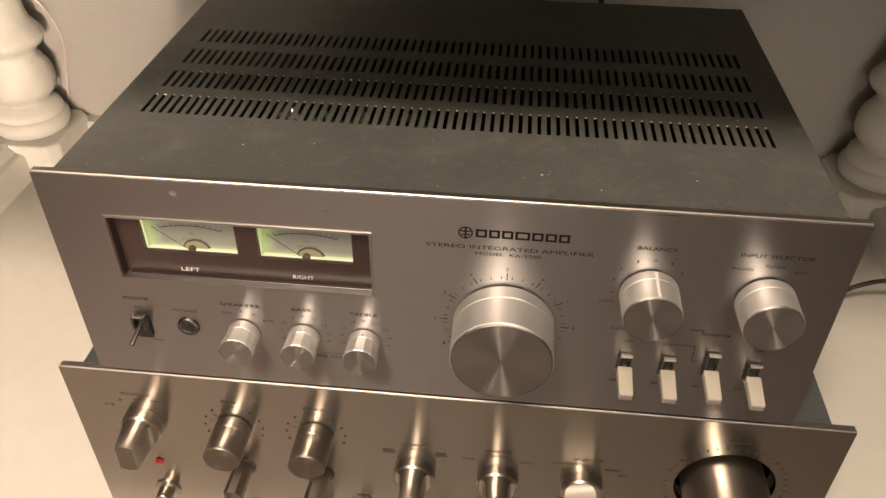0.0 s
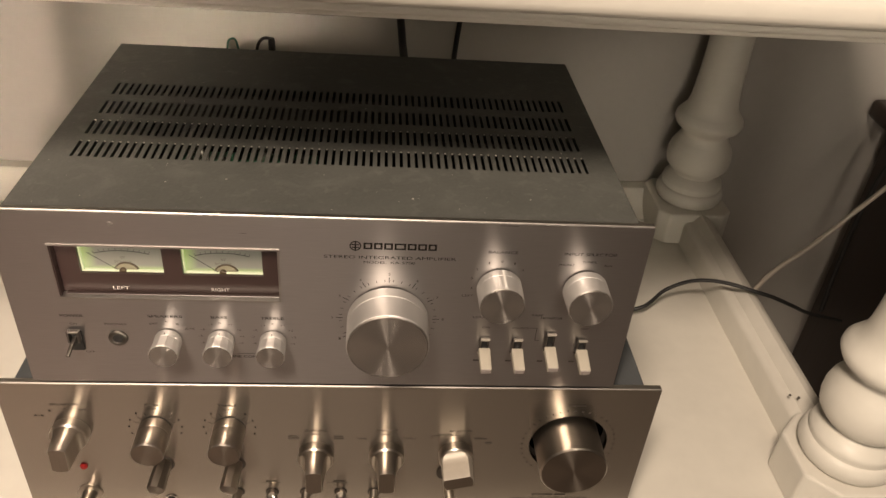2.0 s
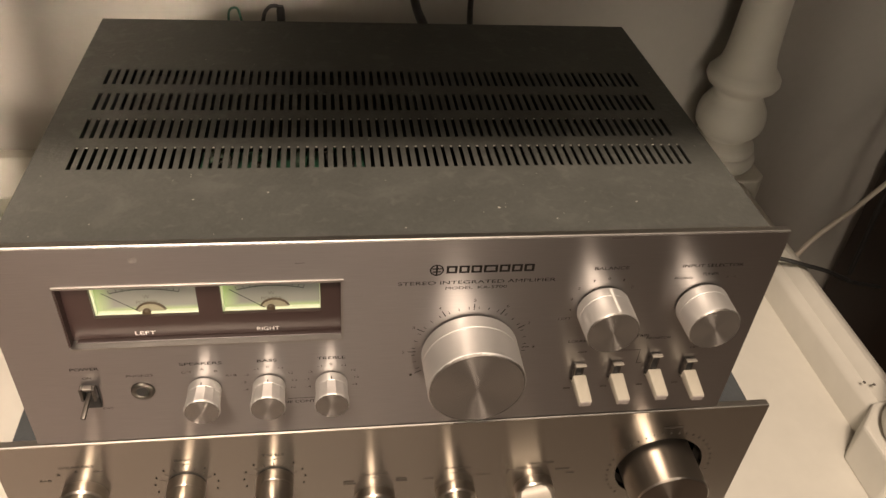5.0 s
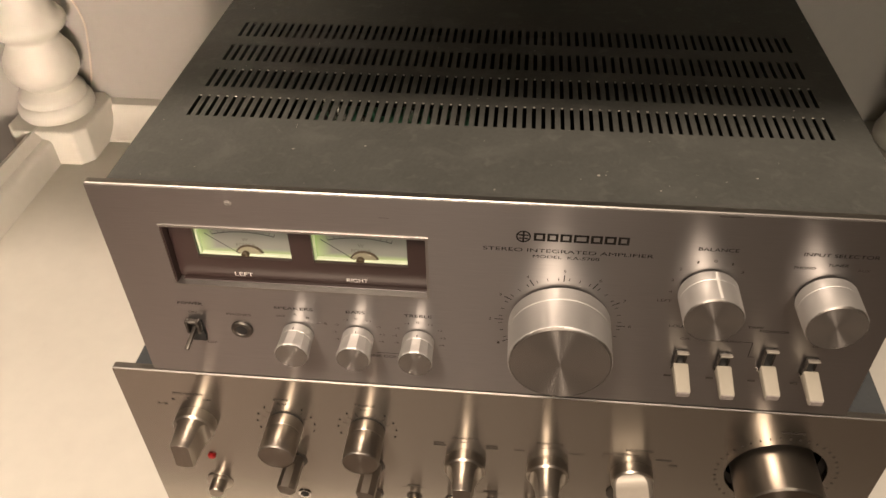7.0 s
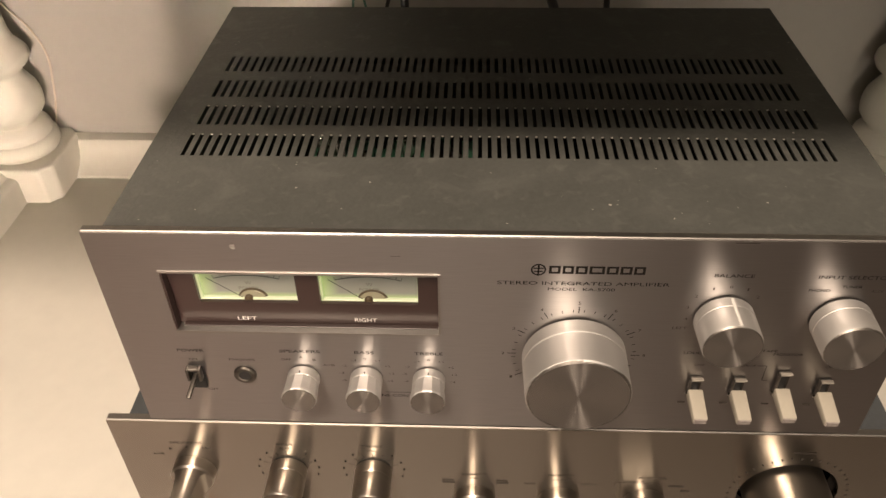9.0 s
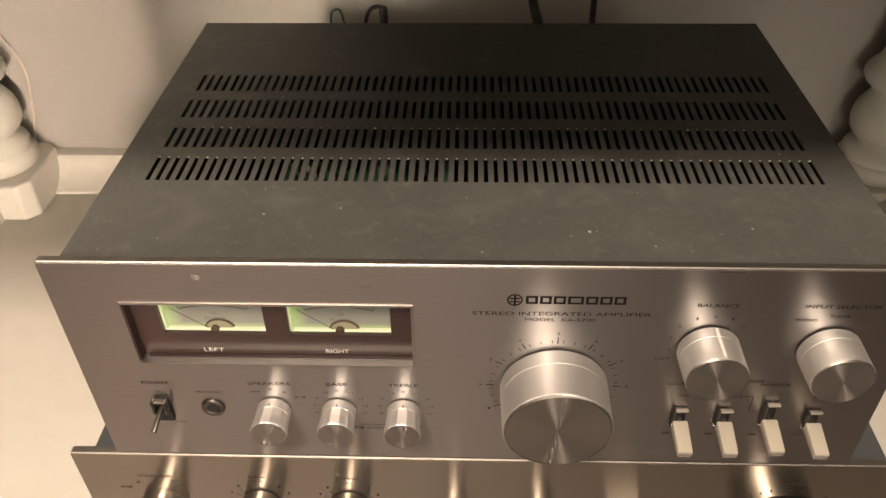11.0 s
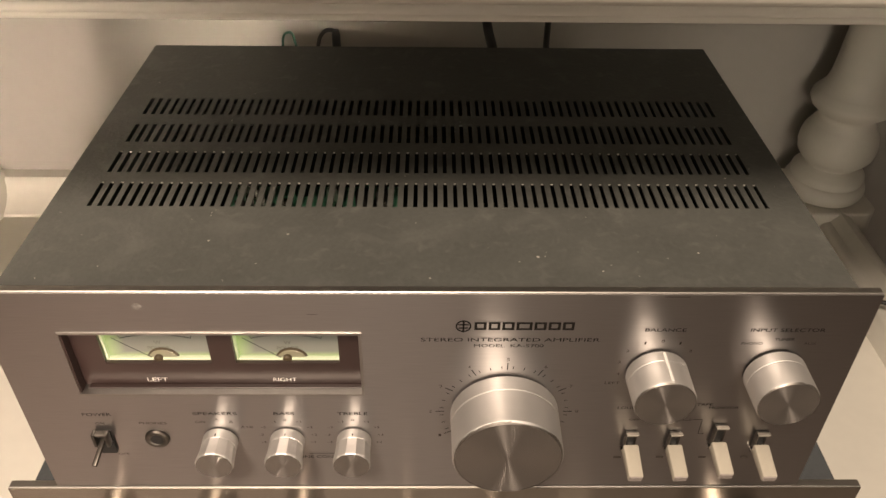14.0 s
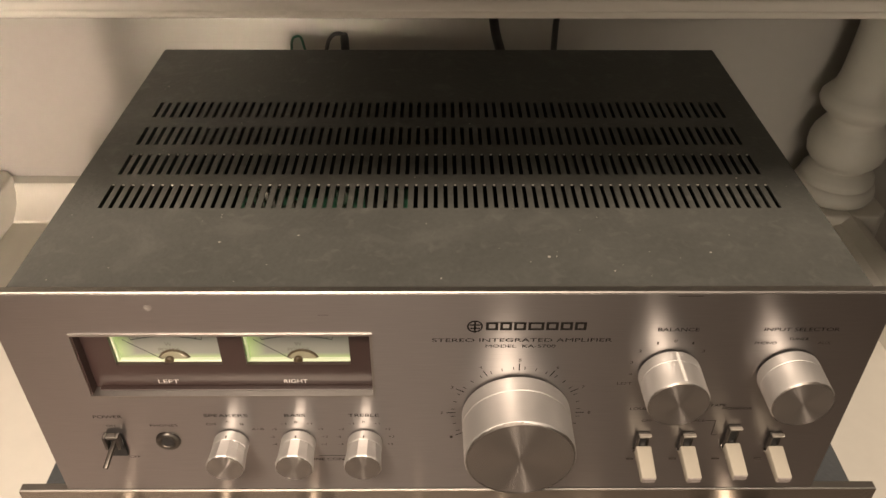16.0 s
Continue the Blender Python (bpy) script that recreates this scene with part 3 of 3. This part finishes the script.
        part("cheek", box(-0.0026, 0.0034, -0.0030, -0.0010, 0.0052 if i != 2 else 0.0082, 0.0064 if i != 2 else 0.0094, 0.0002, 1), SATIN, plate)
        bars([(sx - 0.0060, sx - 0.0022, 0.8925, 0.8938)], amp, material=INK_FAINT)
        stem = part("stem", box(-0.0012, 0.0012, -0.0045, 0.001, -0.0012, 0.0012), CHROME, plate)
        stem.matrix_basis = pose(0, 0, -0.0015, deg, 0, 0)
    # printing
    L = lambda s, x, z, w, h=0.0020, m=None: lettering(s, x, z, w, h, amp, -0.0002, m)
    L("POWER", -0.1562, 0.9252, 0.0135)
    L("ON", -0.1562, 0.9188, 0.0042, 0.0016, INK_FAINT)
    L("OFF", -0.1500, 0.8960, 0.0052, 0.0016, INK_FAINT)
    L("PHONES", -0.1312, 0.9190, 0.0130, 0.0017, INK_FAINT)
    L("SPEAKERS", -0.1010, 0.9258, 0.0205)
    L("BASS", -0.0686, 0.9258, 0.0098)
    L("TREBLE", -0.0364, 0.9258, 0.0142)
    for s, x, z, w in (("OFF", -0.1085, 0.9198, 0.0050), ("A", -0.1008, 0.9217, 0.0018), ("B", -0.0942, 0.9198, 0.0017), ("A+B", -0.0872, 0.9162, 0.0058)):
        L(s, x, z, w, 0.0016, INK_FAINT)
    for kx in (-0.0686, -0.0366):
        for s, dx, z, w in (("0", 0, 0.9212, 0.0014), ("-1", -0.0058, 0.9200, 0.0024), ("+1", 0.0062, 0.9200, 0.0026), ("-2", -0.0107, 0.9160, 0.0024), ("+2", 0.0112, 0.9160, 0.0028), ("-3", -0.0125, 0.9105, 0.0024), ("+3", 0.0128, 0.9105, 0.0028), ("+4", 0.0120, 0.9050, 0.0028), ("-4", -0.0118, 0.9050, 0.0024)):
            L(s, kx + dx, z, w, 0.0014, INK_FAINT)
    L("TONE CONTROL", -0.0526, 0.8937, 0.0290, 0.0020)
    bars([(-0.0595, -0.0440, 0.8962, 0.8965)], amp)
    L("STEREO INTEGRATED AMPLIFIER", 0.0350, 0.9742, 0.0780, 0.0021)
    L("MODEL  KA-5700", 0.0345, 0.9706, 0.0305, 0.0018)
    # maker's mark: a ring with a plain leaf shape, and seven plain blocks
    bm = bmesh.new()
    last = None
    for i in range(41):
        a = 2 * math.pi * i / 40
        p = [bm.verts.new((0.0143 + r * math.sin(a), -0.0002, 0.9822 + r * math.cos(a))) for r in (0.0027, 0.0034)]
        if last:
            bm.faces.new((last[0], p[0], p[1], last[1]))
        last = p
    part("emblem_ring", bm, INK, amp)
    bars([(0.0139, 0.0147, 0.9786, 0.9850), (0.0122, 0.0164, 0.9808, 0.9815), (0.0120, 0.0166, 0.9827, 0.9834)], amp, name="emblem_leaf")
    x = 0.0190
    for w in (0.0052, 0.0050, 0.0052, 0.0068, 0.0052, 0.0052, 0.0050):
        part("name_block", sheet([x, x + 0.0012, x + w - 0.0012, x + w], [0.9800, 0.9810, 0.9835, 0.9845], lambda i, j: i == 1 and j == 1, lambda u, v, d: (u, d - 0.0002, v), 0.0001), INK, amp)
        x += w + 0.0009
    # volume scale
    ticks("volume_mark", 0.0348, 0.9275, 0.0280, 0.0322, [-150 + 30 * i for i in range(1, 10)][0:8], 0.00045, amp)
    ticks("volume_mark", 0.0348, 0.9275, 0.0285, 0.0303, [a for a in range(-115, 120, 10) if a % 30], 0.00035, amp)
    for i, s in enumerate("12345678"):
        a = radians(-120 + 30 * i)
        L(s, 0.0348 + 0.0345 * math.sin(a), 0.9275 + 0.0345 * math.cos(a), 0.0013, 0.0018, INK_FAINT)
    L("BALANCE", 0.1018, 0.9802, 0.0178)
    for s, x, z, w in (("0", 0.1018, 0.9735, 0.0014), ("1", 0.0942, 0.9722, 0.0008), ("1", 0.1096, 0.9722, 0.0008), ("2", 0.0872, 0.9675, 0.0014), ("2", 0.1150, 0.9675, 0.0014), ("3", 0.0845, 0.9605, 0.0014), ("4", 0.0850, 0.9530, 0.0014), ("LEFT", 0.0832, 0.9470, 0.0068)):
        L(s, x, z, w, 0.0016, INK_FAINT)
    L("INPUT SELECTOR", 0.1550, 0.9802, 0.0325)
    L("TUNER", 0.1550, 0.9746, 0.0090, 0.0016)
    L("PHONO", 0.1412, 0.9722, 0.0095, 0.0016)
    L("AUX", 0.1668, 0.9722, 0.0055, 0.0016, INK_FAINT)
    L("LOUDNESS", 0.0965, 0.9300, 0.0165, 0.0017)
    L("TAPE", 0.1290, 0.9322, 0.0075, 0.0017)
    L("MONITOR", 0.1385, 0.9300, 0.0140, 0.0017)
    L("OFF", 0.0975, 0.9215, 0.0050, 0.0015, INK_FAINT)
    L("OFF", 0.1612, 0.9215, 0.0050, 0.0015, INK_FAINT)
    L("SOURCE", 0.1195, 0.9215, 0.0110, 0.0015, INK_FAINT)
    bars([(0.1255, 0.1303, 0.9214, 0.9217), (0.1300, 0.1303, 0.9110, 0.9214), (0.1300, 0.1330, 0.9110, 0.9113)], amp)
    # small dents and dust on plate and cover
    dent = part("worn_spot", turned([(0.0019, 0), (0.0010, 0.00006)], 14, "y"), SCUFF, panel)
    dent.location = (-0.1225, 0, 0.9930)
    rnd = random.Random(23)
    bm = bmesh.new()
    for i in range(46):
        px, pz, q = rnd.uniform(-0.185, 0.185), rnd.uniform(0.874, 0.996), rnd.uniform(0.00010, 0.00028)
        if -0.162 < px < -0.028 and 0.936 < pz < 0.98:
            continue
        bm.faces.new([bm.verts.new((px + q * math.cos(k * 1.25), -0.00022, pz + q * math.sin(k * 1.25))) for k in range(5)])
    tagged(part("plate_specks", bm, DUST_AND_GLINT, panel, "tiny pale specks on the faceplate"), kind="stuff")
    bars([(0.098, 0.1085, 0.9990, 0.9993), (-0.052, -0.0475, 0.9888, 0.9890)], panel, -0.0003, INK_FAINT, "scratch")
    rnd = random.Random(11)
    bm = bmesh.new()
    spots = [(0.0478, 0.027, 0.0008), (0.000, 0.012, 0.0005), (-0.10, 0.038, 0.0007), (0.075, 0.017, 0.0006), (-0.065, 0.043, 0.0006), (0.120, 0.030, 0.0006), (0.150, 0.092, 0.0006), (0.1, 0.105, 0.0005)]
    spots += [(rnd.uniform(-0.18, 0.18), rnd.uniform(0.008, 0.2), rnd.uniform(0.0002, 0.0004)) for _ in range(70)]
    for px, py, r in spots:
        if any(a - 0.001 < py < b + 0.001 for a, b in rows) and abs(px) < 0.165:
            continue
        bm.faces.new([bm.verts.new((px + r * math.cos(k * 1.05 + px * 90) * rnd.uniform(0.6, 1.2), py + r * math.sin(k * 1.05 + px * 90) * rnd.uniform(0.6, 1.2), top + 0.00025)) for k in range(6)])
    tagged(part("dust", bm, DUST_AND_GLINT, cover, "pale specks of dust"), kind="stuff")
    inv = Matrix.Translation(amp.location).inverted()
    for ch in amp.children:
        ch.matrix_parent_inverse = inv
    return amp


upper_amplifier()


# ---- the lower amplifier ----
def bar_knob(parent, x, z, turn, metal=ALU_SIDE_WARM):
    """A round metal base with a flat-sided bar grip across it."""
    k = shade_by_angle(part("knob", turned([(0.0122, -0.0005), (0.0125, 0.0005), (0.0125, 0.0065), (0.0118, 0.0075)], 48, "y"), ALU_SIDE_WARM, parent), 30)
    k.location = (x, 0.0015, z)
    # grip: a turned barrel milled flat on both sides, slimmer towards its end
    bm = bmesh.new()
    rings = []
    for y, rad, half in ((-0.0070, 0.0116, 0.0113), (-0.0085, 0.0116, 0.0088), (-0.0110, 0.0114, 0.0070), (-0.0150, 0.0112, 0.0064), (-0.0262, 0.0108, 0.0055), (-0.0268, 0.0105, 0.0052)):
        a = math.acos(half / rad)
        ends = [a + (math.pi - 2 * a) * q / 10 for q in range(11)]
        pts = [(rad * math.cos(q), rad * math.sin(q)) for q in ends] + [(-rad * math.cos(q), -rad * math.sin(q)) for q in ends]
        rings.append([bm.verts.new((px, y, pz)) for px, pz in pts])
    for p, q in zip(rings, rings[1:]):
        for u in range(22):
            bm.faces.new((p[u], p[(u + 1) % 22], q[(u + 1) % 22], q[u]))
    bm.faces.new(rings[0])
    bm.faces.new(rings[-1])
    bmesh.ops.recalc_face_normals(bm, faces=bm.faces)
    g = shade_by_angle(part("grip", bm, metal, k), 30)
    bm = bmesh.new()
    bm.faces.new([bm.verts.new((v[0] * 0.985, -0.02685, v[1] * 0.985)) for v in pts])
    part("end_face", bm, SHADED_END, g, "brushed end, its dark reflection in the colour")
    k.rotation_euler = (0, radians(turn), 0)
    return k


def bat_lever(parent, x, z, length, r, down, name="lever", mat_=None, sides=10, shaft=0.92, blunt=False):
    """A stubby toggle lever with a wedge-shaped tip, leaning down by some degrees, in a dark bushing."""
    c = part(name, turned([(r * 1.25, -0.0003), (r * 1.25, 0.0003), (r * 1.05, 0.0005)], 24, "y"), BUSHING, parent)
    c.location = (x, 0.0015, z)
    bm = turned([(r * shaft, -0.002), (r * shaft, length * 0.50), (r, length * 0.53), (r, length * (0.985 if blunt else 0.88)), (r * (0.94 if blunt else 0.55), length)], sides, "y")
    for v in bm.verts:
        if v.co.y < -length * 0.95 and not blunt:
            v.co.z *= 0.45
    s = shade_by_angle(part("tip", bm, mat_ or BRIGHT_METAL, c), 30)
    s.rotation_euler = (radians(down), radians(180 / sides), 0)
    return c


def lower_amplifier():
    amp = tagged(empty("integrated_amplifier", 0.004, 0.0, SHELF), "warm silver brushed-metal integrated amplifier under another amplifier", "amplifier")
    Y = 0.0015
    Z0, Z1, X0, X1 = 0.7205, 0.8652, -0.2172, 0.2262
    vx, vz, vr = 0.1688, 0.8108, 0.0285
    # faceplate with a round hole for the volume knob
    n = 48
    bm = bmesh.new()
    outer, inner = [], []
    for i in range(n):
        a = 2 * math.pi * i / n
        c, s = math.cos(a), math.sin(a)
        inner.append((vx + vr * c, vz + vr * s))
        m = max(abs(c), abs(s))
        outer.append((vx + 0.036 * c / m, vz + 0.036 * s / m))
    fr_i = [bm.verts.new((x, Y, z)) for x, z in inner]
    bk_i = [bm.verts.new((x, Y + 0.005, z)) for x, z in inner]
    fr_o = [bm.verts.new((x, Y, z)) for x, z in outer]
    for i in range(n):
        j = (i + 1) % n
        bm.faces.new((fr_i[i], fr_i[j], fr_o[j], fr_o[i]))
        bm.faces.new((fr_i[i], bk_i[i], bk_i[j], fr_i[j]))
    sheet([X0, vx - 0.036, vx + 0.036, X1], [Z0, vz - 0.036, vz + 0.036, Z1], lambda i, j: i == 1 and j == 1, lambda u, v, d: (u, Y + d, v), 0.005, bm)
    panel = grain_uv(part("front_panel", bm, ALU_PANEL_WARM, amp, "brushed warm-silver faceplate with a round volume opening"))
    part("panel_top_edge", box(X0, X1, Y + 0.0004, Y + 0.0050, Z1 - 0.0003, Z1 + 0.0008, 0.0004, 1), ALU_EDGE, panel)
    well = part("volume_well", turned([(vr + 0.003, -0.014), (vr + 0.003, -0.012)], 40, "y"), ALU_PANEL_WARM, panel)
    well.location = (vx, Y, vz)
    wall = bmesh.new()
    lo = [wall.verts.new((vx + vr * math.cos(2 * math.pi * i / n), Y + 0.004, vz + vr * math.sin(2 * math.pi * i / n))) for i in range(n)]
    hi = [wall.verts.new((vx + vr * math.cos(2 * math.pi * i / n), Y + 0.0125, vz + vr * math.sin(2 * math.pi * i / n))) for i in range(n)]
    for i in range(n):
        wall.faces.new((lo[i], lo[(i + 1) % n], hi[(i + 1) % n], hi[i]))
    part("well_wall", wall, BUSHING, panel, "", True)
    # body
    cx0, cx1, cy0, cy1 = X0 + 0.0095, X1 - 0.0095, Y + 0.005, 0.300
    part("top_cover", box(cx0, cx1, cy0, cy1, 0.8600, 0.8620, 0.0006, 1), COVER_BLUE, amp, "blue-grey painted steel cover")
    part("side_panel", box(cx0, cx0 + 0.0015, cy0, cy1, 0.7245, 0.8600), COVER_BLUE, amp)
    part("side_panel", box(cx1 - 0.0015, cx1, cy0, cy1, 0.7245, 0.8600), COVER_BLUE, amp)
    part("back_panel", box(cx0 + 0.0015, cx1 - 0.0015, cy1 - 0.0015, cy1, 0.7245, 0.8600), BLACK, amp)
    part("base_plate", box(cx0, cx1, cy0, cy1, 0.7230, 0.7245), BLACK, amp)
    for fx in (-0.17, 0.18):
        for fy in (0.04, 0.26):
            f = part("foot", turned([(0.013, 0), (0.014, 0.002), (0.014, 0.009), (0.012, 0.011)], 20), RUBBER, amp, "", True)
            f.location = (fx, fy, SHELF)
    # controls
    for kx in (-0.1200, -0.0705):
        knob(amp, kx, 0.8255, 0.0108, 0.0232, Y, ALU_SIDE_WARM, ALU_FACE_WARM, name="tone_knob")
    k = knob(amp, vx - 0.0005, vz, 0.0238, 0.0255, Y, ALU_SIDE_WARM, ALU_FACE_WARM, False, name="volume_knob", sunk=0.0118)
    bar_knob(amp, -0.1760, 0.8220, 2)
    bar_knob(amp, -0.0120, 0.7995, 0)
    bar_knob(amp, 0.0380, 0.7995, 0)
    bar_knob(amp, 0.0880, 0.8000, -105, SATIN)
    for lx in (-0.1195, -0.0700):
        bat_lever(amp, lx, 0.7880, 0.0225, 0.0062, 15, mat_=ALU_SIDE_WARM, sides=8, shaft=0.98)
    lev = bat_lever(amp, 0.0832, 0.7790, 0.0385, 0.0064, 22, shaft=0.55, sides=24, blunt=True)
    lev.rotation_euler = (0, 0, radians(7))
    for i, (tx, down) in enumerate(((-0.0700, 20), (-0.0450, -20), (-0.0200, 20), (0.0050, -24), (0.0300, 20))):
        bat_lever(amp, tx, 0.7570, 0.0130 if down > 0 else 0.009, 0.0040, down, "toggle", ALU_SIDE_WARM, 16, 0.85)
    b = shade_by_angle(part("power_button", turned([(0.0086, -0.0003), (0.0086, 0.0010), (0.0066, 0.0012), (0.0052, 0.0013), (0.0050, 0.0090), (0.0044, 0.0098)], 32, "y"), ALU_SIDE_WARM, amp, "chromed push button"), 30)
    b.location = (-0.1750, Y, 0.7565)
    led = part("indicator_lens", turned([(0.0026, 0), (0.0026, 0.0010), (0.0018, 0.0020)], 20, "y"), RED_LENS, amp, "small red indicator lens", True)
    led.location = (-0.1745, Y, 0.7855)
    jk = part("headphone_socket", turned([(0.0024, -0.003), (0.0024, 0.0006), (0.0042, 0.0008), (0.0046, 0.0)], 28, "y"), CHROME, amp, "", True)
    jk.location = (-0.1185, Y, 0.7495)
    part("bore", turned([(0.0025, 0.0004), (0.0025, 0.0009)], 24, "y"), BLACK, jk)
    # printing
    P = lambda s, x, z, w, h=0.0019, m=None: lettering(s, x, z, w, h, amp, Y - 0.0002, m or INK_FAINT)
    P("SPEAKERS", -0.1765, 0.8468, 0.0185, 0.0020)
    for s, x, z, w in (("A+B", -0.1945, 0.8362, 0.0065), ("B", -0.1865, 0.8410, 0.0016), ("A", -0.1770, 0.8428, 0.0018), ("OFF", -0.1655, 0.8420, 0.0052)):
        P(s, x, z, w, 0.0016, INK)
    P("BASS", -0.1200, 0.8472, 0.0090, 0.0020)
    P("TREBLE", -0.0705, 0.8472, 0.0125, 0.0020)
    for kx in (-0.1200, -0.0705):
        P("FLAT", kx, 0.8430, 0.0060, 0.0014)
        ticks("tone_mark", kx, 0.8255, 0.0118, 0.0150, [-70, -48, -24, 0, 24, 48, 70], 0.0003, amp, INK_FAINT, Y - 0.0002)
        for a in (-110, -88, -66, -40, 40, 66, 88, 110):
            s, c = math.sin(radians(a)), math.cos(radians(a))
            bars([(kx + 0.0175 * s - 0.0005, kx + 0.0175 * s + 0.0005, 0.8255 + 0.0175 * c - 0.0007, 0.8255 + 0.0175 * c + 0.0007)], amp, Y - 0.0002, INK)
    P("DUBBING", -0.0120, 0.8230, 0.0150)
    P("OFF", -0.0120, 0.8190, 0.0050, 0.0015)
    P("MONITOR", 0.0380, 0.8238, 0.0155)
    P("SOURCE", 0.0380, 0.8192, 0.0095, 0.0015)
    P("TAPE", 0.0200, 0.8150, 0.0070, 0.0015)
    P("TAPE-2", 0.0540, 0.8155, 0.0095, 0.0015)
    bars([(-0.0310, -0.0245, 0.8165, 0.8177), (-0.0310, -0.0235, 0.8143, 0.8155), (0.0005, 0.0070, 0.8165, 0.8177), (0.0005, 0.0075, 0.8143, 0.8155)], amp, Y - 0.0002, INK_FAINT)
    P("SELECTOR", 0.0900, 0.8232, 0.0165)
    P("PHONO", 0.0800, 0.8196, 0.0110, 0.0014)
    bars([(0.0690, 0.0900, 0.8180, 0.8183), (0.0690, 0.0693, 0.8145, 0.8180)], amp, Y - 0.0002, INK_FAINT)
    bars([(0.1000, 0.1090, 0.8150, 0.8162), (0.1080, 0.1130, 0.8105, 0.8117)], amp, Y - 0.0002, INK_FAINT)
    P("VOLUME", 0.1690, 0.8500, 0.0130)
    ticks("volume_mark", vx, vz, 0.0330, 0.0346, list(range(-135, 136, 9)), 0.0008, amp, INK_FAINT, Y - 0.0002)
    # plain bars for the model plate and the switch captions
    bars([(0.1500, 0.1660, 0.7527, 0.7540), (0.1675, 0.1760, 0.7527, 0.7540)], amp, Y - 0.0002, INK_FAINT)
    bars([(0.1340, 0.1940, 0.7495, 0.7499), (0.1520, 0.1800, 0.7468, 0.7478)], amp, Y - 0.0002, INK_FAINT)
    bars([(-0.0530, -0.0370, 0.7668, 0.7671), (-0.0490, -0.0410, 0.7684, 0.7694), (-0.0050, 0.0120, 0.7668, 0.7671), (-0.0005, 0.0085, 0.7684, 0.7694)], amp, Y - 0.0002, INK_FAINT)
    inv = Matrix.Translation(amp.location).inverted()
    for ch in amp.children:
        ch.matrix_parent_inverse = inv
    return amp


lower_amplifier()


# ---- cables and the dark cabinet beside the shelf unit ----
def cables():
    tagged(tube("mains_cable", [(0.046, 0.262, 0.90), (0.050, 0.335, 0.945), (0.049, 0.435, 0.948), (0.045, 0.496, 0.985), (0.043, 0.496, 1.10)], 0.0042, RUBBER), "thick black cable rising behind the amplifiers", "cable")
    tagged(tube("thin_black_cable", [(0.092, 0.262, 0.88), (0.098, 0.36, 0.915), (0.110, 0.47, 0.925), (0.116, 0.495, 0.96), (0.122, 0.498, 1.10)], 0.0030, RUBBER), "thin black cable rising behind the amplifiers", "cable")
    tagged(tube("green_wire", [(-0.104, 0.2545, 0.960), (-0.103, 0.272, 0.984), (-0.0985, 0.278, 0.9975), (-0.094, 0.276, 0.990), (-0.090, 0.2545, 0.965)], 0.0009, GREEN_WIRE), "thin dark green wire looped behind the amplifier", "wire")
    plug = tagged(empty("cable_plug", -0.067, 0.27, 0.95), "black moulded plug and its cable behind the amplifier", "plug")
    tube("plug_cable", [(-0.014, -0.012, 0.01), (-0.0125, 0.008, 0.035), (-0.0075, 0.010, 0.047), (-0.002, 0.010, 0.0485), (0.001, 0.010, 0.047)], 0.0014, RUBBER, plug)
    shade_by_angle(part("plug_body", turned([(0.0026, -0.002), (0.0030, 0.0), (0.0030, 0.046), (0.0022, 0.049)], 16), RUBBER, plug)).location = (0.001, 0.009, 0.0)
    tagged(tube("loose_black_cable", [(0.228, 0.34, 0.7105), (0.262, 0.285, 0.7105), (0.310, 0.267, 0.722), (0.347, 0.284, 0.738), (0.377, 0.276, 0.755), (0.433, 0.253, 0.7565), (0.475, 0.262, 0.735), (0.519, 0.293, 0.700), (0.592, 0.327, 0.66)], 0.0021, RUBBER), "thin black cable running over the shelf's raised edge", "cable")
    tagged(tube("white_cable", [(0.462, 0.335, 0.56), (0.468, 0.338, 0.64), (0.484, 0.345, 0.697), (0.545, 0.36, 0.754), (0.584, 0.36, 0.808), (0.616, 0.36, 0.850), (0.69, 0.37, 0.90), (0.80, 0.38, 0.93)], 0.0028, WHITE_CABLE), "white cable hanging past the shelf unit", "cable")
    tagged(tube("hanging_black_cable", [(0.72, 0.42, 0.92), (0.655, 0.42, 0.865), (0.637, 0.42, 0.830), (0.628, 0.42, 0.780), (0.626, 0.42, 0.735), (0.632, 0.42, 0.60)], 0.0030, RUBBER), "black cable hanging before the dark cabinet", "cable")
    tagged(tube("fairy_wire", [(-0.493, 0.499, 0.745), (-0.481, 0.499, 0.785), (-0.4755, 0.499, 0.812), (-0.472, 0.499, 0.843), (-0.481, 0.499, 0.872), (-0.505, 0.499, 0.905), (-0.52, 0.499, 1.0)], 0.0011, WHITE_CABLE), "thin pale wire hanging along the wall", "wire")


def dark_cabinet():
    cab = tagged(empty("cabinet", 0.85, 0.25, 0), "dark brown wooden cabinet beside the white shelf unit", "cabinet")
    inv = Matrix.Translation(cab.location).inverted()
    shade_by_angle(part("body", box(0.668, 1.16, 0.02, 0.490, 0.0, 0.836, 0.004), DARK_WOOD, cab))
    bm = box(0.652, 1.175, 0.006, 0.496, 0.836, 0.852)
    for v in bm.verts:
        if v.co.z < 0.84:
            v.co.x += 0.016 if v.co.x < 0.9 else -0.016
            v.co.y += 0.014 if v.co.y < 0.2 else -0.004
    part("moulding", bm, DARK_WOOD, cab)
    shade_by_angle(part("top", box(0.637, 1.19, -0.008, 0.500, 0.852, 0.876, 0.006, 3), DARK_WOOD, cab))
    for ch in cab.children:
        ch.matrix_parent_inverse = inv


cables()
dark_cabinet()
